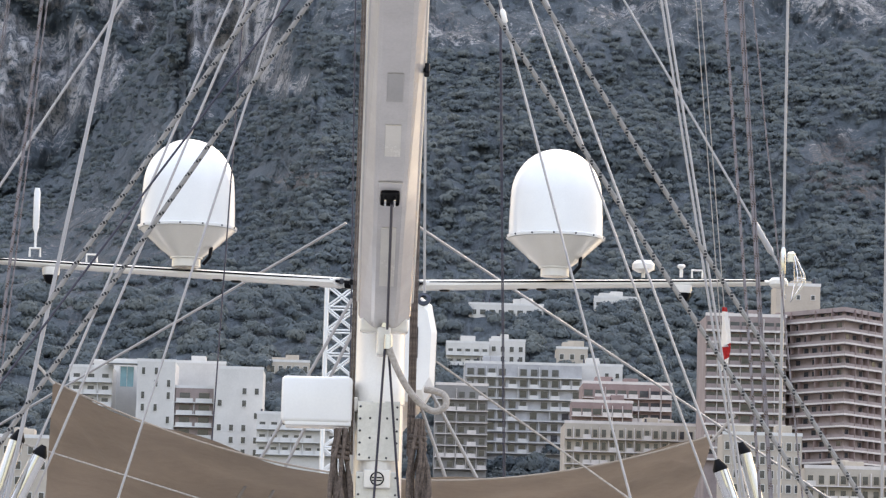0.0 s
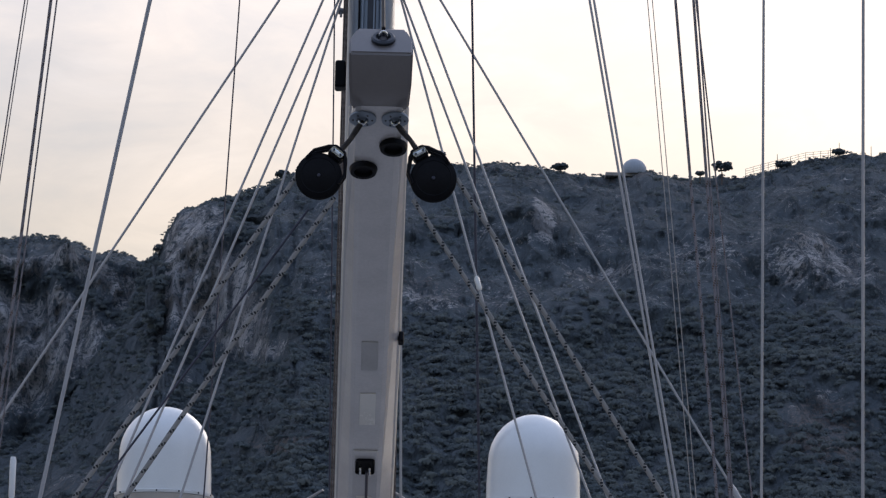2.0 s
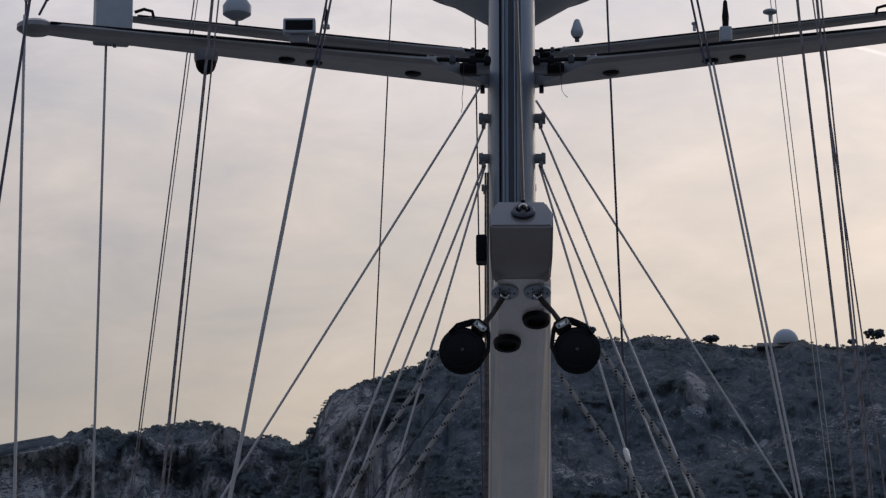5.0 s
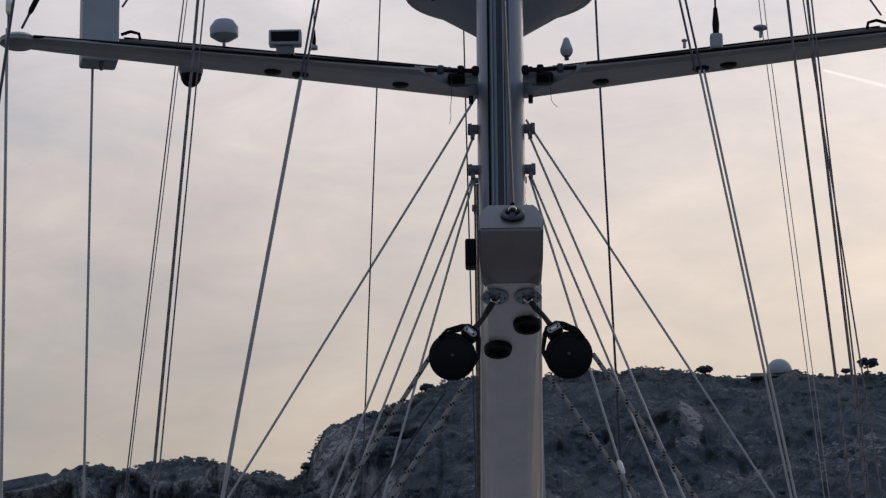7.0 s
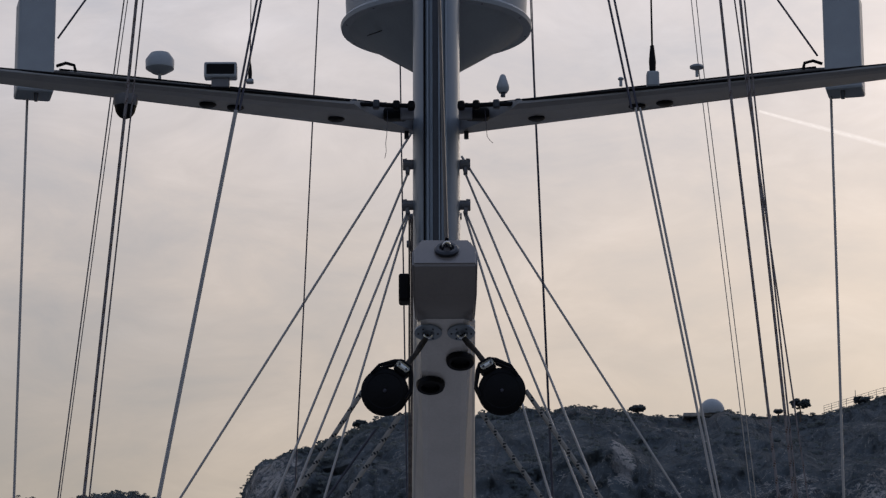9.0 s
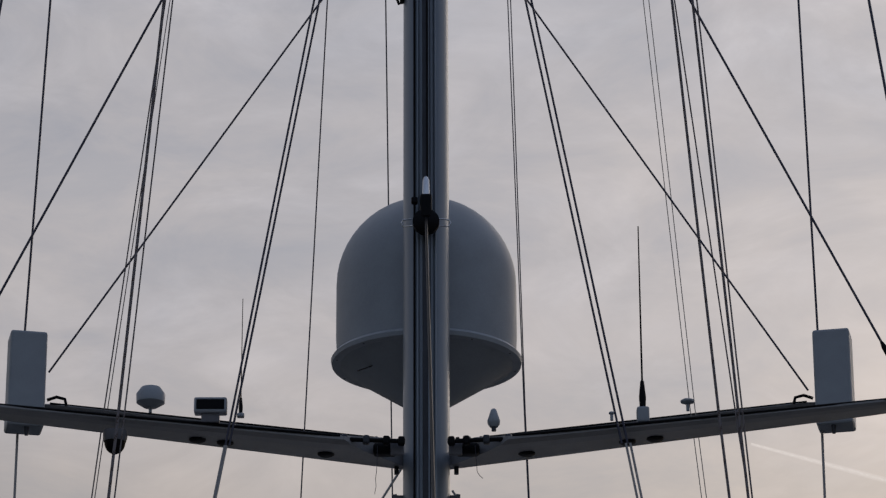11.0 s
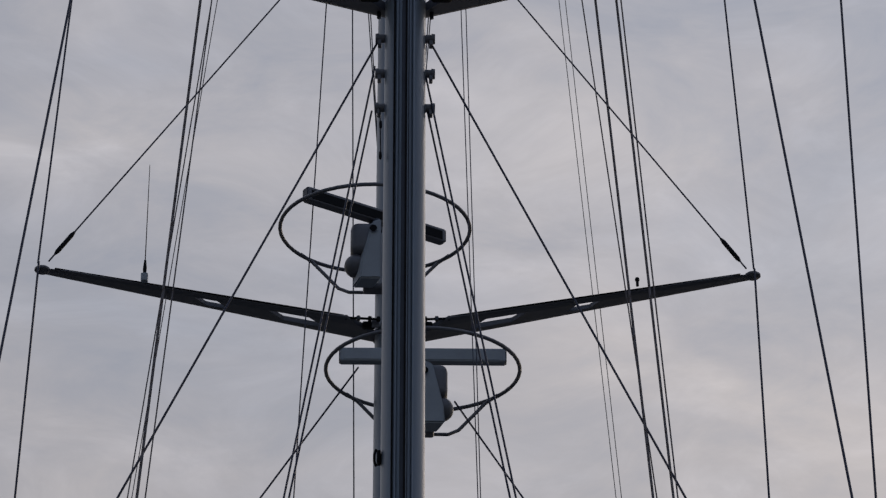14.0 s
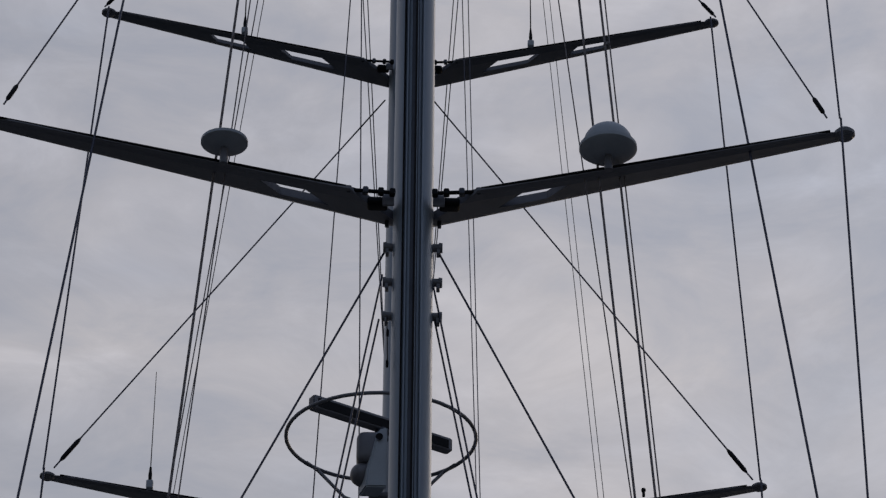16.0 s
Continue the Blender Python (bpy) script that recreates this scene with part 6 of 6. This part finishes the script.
def block(name, label, x0, x1, y, depth, ztop, zbase, wall, floors, bays, win, balcony=None, storey=3.0, roofbits=2, seed=0, skip=0.0, inset=0.0, sillz=0.0, band=0.0, rail_mat=None, slab_h=0.22):
    """An apartment house whose facade looks to the harbour: body, parapet, windows and balconies floor by floor."""
    rnd = random.Random(seed)
    w, h = x1 - x0, ztop - zbase
    t = thing(name, label, "building", ((x0 + x1) / 2, y, zbase))
    part("wall", box(w, depth, h, 0.06, 1, at=(0, depth / 2, h / 2)), wall, t)
    part("parapet", box(w + 0.3, 0.3, 0.7, at=(0, 0.12, h + 0.25)), balcony or WSLAB, t)
    for i in range(roofbits):
        bw = rnd.uniform(2, 5)
        bh = rnd.uniform(1.4, 2.6)
        part("roof_house", box(bw, 4 + 0.7 * i, bh, 0.1, 1, at=(rnd.uniform(-w / 2 + 3, w / 2 - 3), depth / 2, h + bh / 2 - 0.01 * i)), wall, t)
        part("roof_vent", cyl(0.25, 0.25, rnd.uniform(1, 2.2), 8, at=(rnd.uniform(-w / 2 + 1, w / 2 - 1), depth / 3, h)), WIRE, t)
    wm = window_mesh(win[0], win[1], name + "_window")
    wm.materials.append(GLASS)
    fm = frame_mesh(win[0], win[1])
    fm.materials.append(wall if balcony else WSLAB)
    step = w / bays
    if balcony:
        bm = box(w + 0.1 - inset, 1.3, slab_h, at=(0, -0.65, -slab_h / 2))
        slab = mesh_of(bm, "balcony_slab", False)
        slab.materials.append(balcony)
        bm = box(step * 0.86, 0.08, 0.95, at=(0, -1.22, 0.45))
        rail = mesh_of(bm, "balustrade", False)
        rail.materials.append(rail_mat or balcony)
        bm = box(0.12, 1.1, 2.7, at=(0, -0.6, 1.3))
        fin = mesh_of(bm, "partition", False)
        fin.materials.append(balcony)
    for f in range(floors):
        z = h - 0.6 - storey * (f + 1) + sillz
        if z < 0:
            break
        if balcony:
            part("balcony", slab, balcony, t, m=Matrix.Translation((0, 0, z)))
        for b in range(bays):
            x = -w / 2 + step * (b + 0.5)
            if rnd.random() < skip:
                continue
            p = part("window", wm, GLASS, t, m=Matrix.Translation((x, -0.02, z + 0.35 + win[1] / 2)))
            part("window_frame", fm, WSLAB, p)
            if balcony and rnd.random() < 0.93 - band:
                part("balustrade", rail, rail_mat or balcony, t, m=Matrix.Translation((x, 0, z)))
            if balcony and b and rnd.random() < 0.5:
                part("partition", fin, balcony, t, m=Matrix.Translation((x - step / 2, 0, z)))
    return t


block("white_apartment_house", "modern white apartment house with a blue glass stair", -75.3, -64.6, 836, 14, 69.4, 32.5, STUCCO, 5, 3, (1.6, 1.6), balcony=WSLAB, seed=1)
block("white_apartment_house", "plain white slab with slim windows", -58.0, -48.6, 828, 16, 70.6, 31.2, STUCCO, 6, 3, (0.8, 1.7), seed=2, skip=0.55, roofbits=0)
block("white_apartment_house", "white apartment house with brown recessed balconies", -48.5, -39.0, 829, 15, 64.4, 31.4, BROWNWALL, 6, 2, (2.6, 2.0), balcony=WSLAB, seed=3, roofbits=0)
block("white_apartment_house", "white upper storey over the brown balconies", -65.6, -37.2, 849, 12, 72.2, 34.5, STUCCO, 0, 3, (1.0, 1.0), seed=33, roofbits=1)
block("white_apartment_house", "white apartment house with small stacked windows", -38.8, -26.8, 824, 17, 69.0, 30.5, STUCCO, 8, 4, (1.0, 1.5), seed=4, skip=0.45, roofbits=0)
block("old_villa", "old cream villa with an arcade on the slope", -35.5, -18.6, 985, 10, 84.6, 76.4, CREAM, 2, 7, (1.2, 2.0), seed=5)
block("terrace_house", "low pale terrace house beside the road", -27.5, -2.4, 807, 10, 57.0, 27.9, STUCCO, 3, 9, (1.4, 1.3), balcony=WSLAB, seed=6, skip=0.2)
block("grey_apartment_house", "grey apartment house with dark windows", 16.4, 29.9, 867, 16, 69.9, 38.3, GREYWALL, 7, 5, (1.5, 1.5), balcony=SLAB, seed=7, skip=0.1, band=0.4)
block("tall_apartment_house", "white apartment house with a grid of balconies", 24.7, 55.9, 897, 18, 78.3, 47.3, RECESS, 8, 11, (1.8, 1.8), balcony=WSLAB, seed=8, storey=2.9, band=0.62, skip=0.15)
block("tall_apartment_house", "white apartment house end wall with few windows", 56.1, 67.4, 905, 14, 79.1, 49.9, STUCCO, 8, 4, (1.0, 1.3), seed=9, skip=0.4)
block("terraced_apartment_house", "pinkish brown stepped apartment house", 53.0, 75.5, 845, 16, 69.6, 33.8, PINK, 4, 8, (2.2, 1.6), balcony=SLAB, seed=10, storey=3.0)
block("terraced_apartment_house", "pinkish brown lower terraces with pale bands", 49.6, 64.8, 834, 8, 64.0, 32.0, PINK, 3, 6, (2.2, 1.5), balcony=SLAB, seed=11, storey=2.9)
block("long_harbour_building", "long pale building with a row of tall windows", 45.7, 78.5, 793, 18, 55.9, 25.8, CREAM, 4, 16, (1.0, 1.8), balcony=SLAB, seed=12, band=0.6)
block("brown_tower_block", "tall brown tower block with pale floor bands", 75.0, 93.2, 756, 20, 78.6, 20.5, BROWNWALL, 12, 7, (2.1, 1.5), balcony=SLAB, seed=13, storey=2.65, rail_mat=RAILB, slab_h=0.45)
CORNER = (104.9, 746.0, 77.4)
CORNER_STOREY = 2.65
block("tower_head", "cream lift house on the tower roof", 93.3, 103.6, 777, 10, 88.2, 23.4, CREAM, 1, 3, (0.8, 1.0), seed=15)
block("old_harbour_house", "old cream harbour house with a flat roof", 88.4, 106.3, 683, 12, 40.6, 11.1, CREAM, 3, 8, (1.1, 1.7), seed=16, balcony=SLAB, band=0.7)
block("old_harbour_house", "old cream house between the towers", 75.3, 92.2, 718, 12, 49.3, 15.3, CREAM, 4, 9, (1.0, 1.6), seed=17)
block("small_house", "small old house by the harbour", -75.0, -60.7, 662, 12, 41.1, 8.7, CREAM, 4, 6, (1.0, 1.5), seed=18, skip=0.2)
block("hillside_villa", "white villa among trees on the slope", 69.7, 83.7, 1062, 9, 114.3, 105.3, STUCCO, 2, 5, (1.6, 1.8), balcony=WSLAB, seed=19)
block("hillside_villa", "low white villa among trees on the slope", 29.7, 53.2, 1055, 9, 110.4, 102.6, STUCCO, 1, 8, (1.8, 1.6), seed=20)
block("hillside_villa", "white villa with a flat roof on the slope", 21.7, 34.5, 1000, 9, 93.0, 81.8, STUCCO, 2, 5, (1.4, 1.5), balcony=WSLAB, seed=21)
block("hillside_villa", "white villa with a flat roof on the slope", 34.6, 45.4, 1003, 9, 94.2, 82.8, STUCCO, 2, 4, (1.2, 1.5), seed=22)
block("hillside_villa", "cream villa with a tiled roof on the slope", 54.1, 63.3, 990, 9, 91.3, 78.2, CREAM, 2, 3, (1.2, 1.5), seed=23)
t = thing("glass_stair", "tall blue-tinted glass front on the white house", "window", (-60.9, 832.0, 64.6))
part("pane", box(3.4, 0.3, 5.0), BLUEGLASS, t, m=Matrix.Translation((0, 2.0, 2.5)))
for i in range(3):
    part("mullion", box(0.12, 0.2, 5.0), WSLAB, t, m=Matrix.Translation((-1.7 + 1.7 * i, 1.8, 2.5)))
part("canopy", box(8.6, 6.0, 0.5), WSLAB, t, "white roof slab above the glass", m=Matrix.Translation((-1.0, 3.0, 5.9)))
LATTICE = (-3.0, 300.0, -1.5)
LATTICE_H = 35.5
CONTRAIL = ((149.1, 1500.0, 483.5), (211.6, 1500.0, 465.6))



def corner_tower():
    """The brown tower: two faces that meet at a near corner, floor slabs running round, recessed rooms behind."""
    t = thing("brown_tower_block", "tall brown tower block with cream floor bands round its corner", "building", (CORNER[0], CORNER[1], 18.0))
    la, lb = Vector((-12.6, 17.0, 0)), Vector((16.0, 19.0, 0))
    storey, floors, top = CORNER_STOREY, 15, CORNER[2] - 18.0

    def outline(o):
        a, b = la.normalized(), lb.normalized()
        tip = -(a + b).normalized() * o * 1.35
        return [tip, lb + Vector((b.y, -b.x, 0)) * o, lb + la, la + Vector((-a.y, a.x, 0)) * o]

    def prism(o, z0, z1):
        bm = bmesh.new()
        lo = [bm.verts.new(p + Vector((0, 0, z0))) for p in outline(o)]
        hi = [bm.verts.new(p + Vector((0, 0, z1))) for p in outline(o)]
        bm.faces.new(hi)
        bm.faces.new(lo[::-1])
        for i in range(4):
            bm.faces.new((lo[i], lo[(i + 1) % 4], hi[(i + 1) % 4], hi[i]))
        bmesh.ops.recalc_face_normals(bm, faces=bm.faces)
        return bm
    part("wall", prism(0.0, 0.0, top + storey - 0.4), BROWNWALL, t)
    part("roof_fascia", prism(1.1, top + storey - 0.9, top + storey + 0.1), RAILB, t, "brown roof fascia")
    slab, rail = mesh_of(prism(1.5, -0.18, 0.20), "balcony", False), mesh_of(prism(1.42, 0.20, 0.85), "balustrade", False)
    slab.materials.append(SLAB)
    rail.materials.append(RAILB)
    wm = window_mesh(1.5, 1.5, "tower_window")
    wm.materials.append(GLASS)
    fm = frame_mesh(1.5, 1.5)
    fm.materials.append(RAILB)
    fin = mesh_of(box(0.16, 1.35, storey - 0.4, at=(0, -0.68, storey / 2)), "partition", False)
    fin.materials.append(PINK)
    rnd = random.Random(31)
    for f in range(floors):
        z = top - storey * f
        part("balcony", slab, SLAB, t, "cream floor band", m=Matrix.Translation((0, 0, z)))
        part("balustrade", rail, RAILB, t, m=Matrix.Translation((0, 0, z)))
        for v, n in ((la, 8), (lb, 9)):
            d = v.normalized()
            turn = Matrix.Rotation(math.atan2(d.y, d.x) if v is lb else math.atan2(-d.y, -d.x), 4, "Z")
            for i in range(n):
                at = v * ((i + 0.5) / n) + Vector((0, 0, z))
                if rnd.random() < 0.5:
                    p = part("window", wm, GLASS, t, m=Matrix.Translation(at + Vector((0, 0, 1.35))) @ turn)
                    part("window_frame", fm, WSLAB, p)
                if rnd.random() < 0.55:
                    part("partition", fin, PINK, t, m=Matrix.Translation(at + v / n * 0.5) @ turn)


corner_tower()


def lattice_tower():
    t = thing("lattice_tower", "white lattice tower standing in the harbour behind", "tower", LATTICE)
    h, w = LATTICE_H, 2.7
    for sx in (-1, 1):
        for sy in (-1, 1):
            part("leg", tube([(sx * w / 2, sy * w / 2, 0), (sx * w / 2, sy * w / 2, h)], 0.19, 6), GEL, t)
    n = 17
    for i in range(n):
        z0, z1 = h * i / n, h * (i + 1) / n
        for sy in (-1, 1):
            for a, b in (((-w / 2, z0), (w / 2, z1)), ((w / 2, z0), (-w / 2, z1)), ((-w / 2, z1), (w / 2, z1))):
                part("brace", tube([(a[0], sy * w / 2, a[1]), (b[0], sy * w / 2, b[1])], 0.085, 6), GEL, t)
        for sx in (-1, 1):
            part("brace", tube([(sx * w / 2, -w / 2, z0), (sx * w / 2, w / 2, z1)], 0.085, 6), GEL, t)


lattice_tower()


def contrail():
    m = bpy.data.materials.new("contrail_vapour")
    m.use_nodes = True
    n = Nodes(m.node_tree)
    co = n.add("ShaderNodeTexCoord").outputs["Object"]
    sp = n.add("ShaderNodeSeparateXYZ", {0: co})
    across = n.math("SUBTRACT", 1.0, n.math("ABSOLUTE", sp.outputs[1]))
    f = n.math("MULTIPLY", n.math("MAXIMUM", across, 0.0), n.ramp(n.noise(n.scaled(co, (0.06, 1, 1)), 2.0, 4.0), [(0.3, 0.35), (0.7, 0.8)]))
    e = n.add("ShaderNodeEmission", {"Color": (1.0, 0.93, 0.86, 1), "Strength": 1.35})
    tr = n.add("ShaderNodeBsdfTransparent")
    mx = n.add("ShaderNodeMixShader", {0: f})
    n.put(mx, 1, tr.outputs[0])
    n.put(mx, 2, e.outputs[0])
    n.put(n.add("ShaderNodeOutputMaterial"), "Surface", mx.outputs[0])
    bm = bmesh.new()
    rows = []
    for i in range(41):
        f = i / 40
        rows.append([bm.verts.new((300 * f, v * (0.35 + 0.65 * f), 0)) for v in (-1, 0, 1)])
    for a, b in zip(rows, rows[1:]):
        for k in (0, 1):
            bm.faces.new((a[k], b[k], b[k + 1], a[k + 1]))
    ob = part("contrail_backdrop", bm, m)
    a, b = Vector(CONTRAIL[0]), Vector(CONTRAIL[1])
    x = (b - a).normalized()
    back = Vector((0.1, 1, 0.3)).normalized()
    y = back.cross(x).normalized()
    ob.matrix_basis = Matrix.Translation(a) @ Matrix((x, y, x.cross(y))).transposed().to_4x4() @ Matrix.Diagonal(((b - a).length / 300 * 1.3, 1.7, 1, 1))
    tagged(ob, "faint white contrail far away in the sky", "contrail", kind="structure")


contrail()
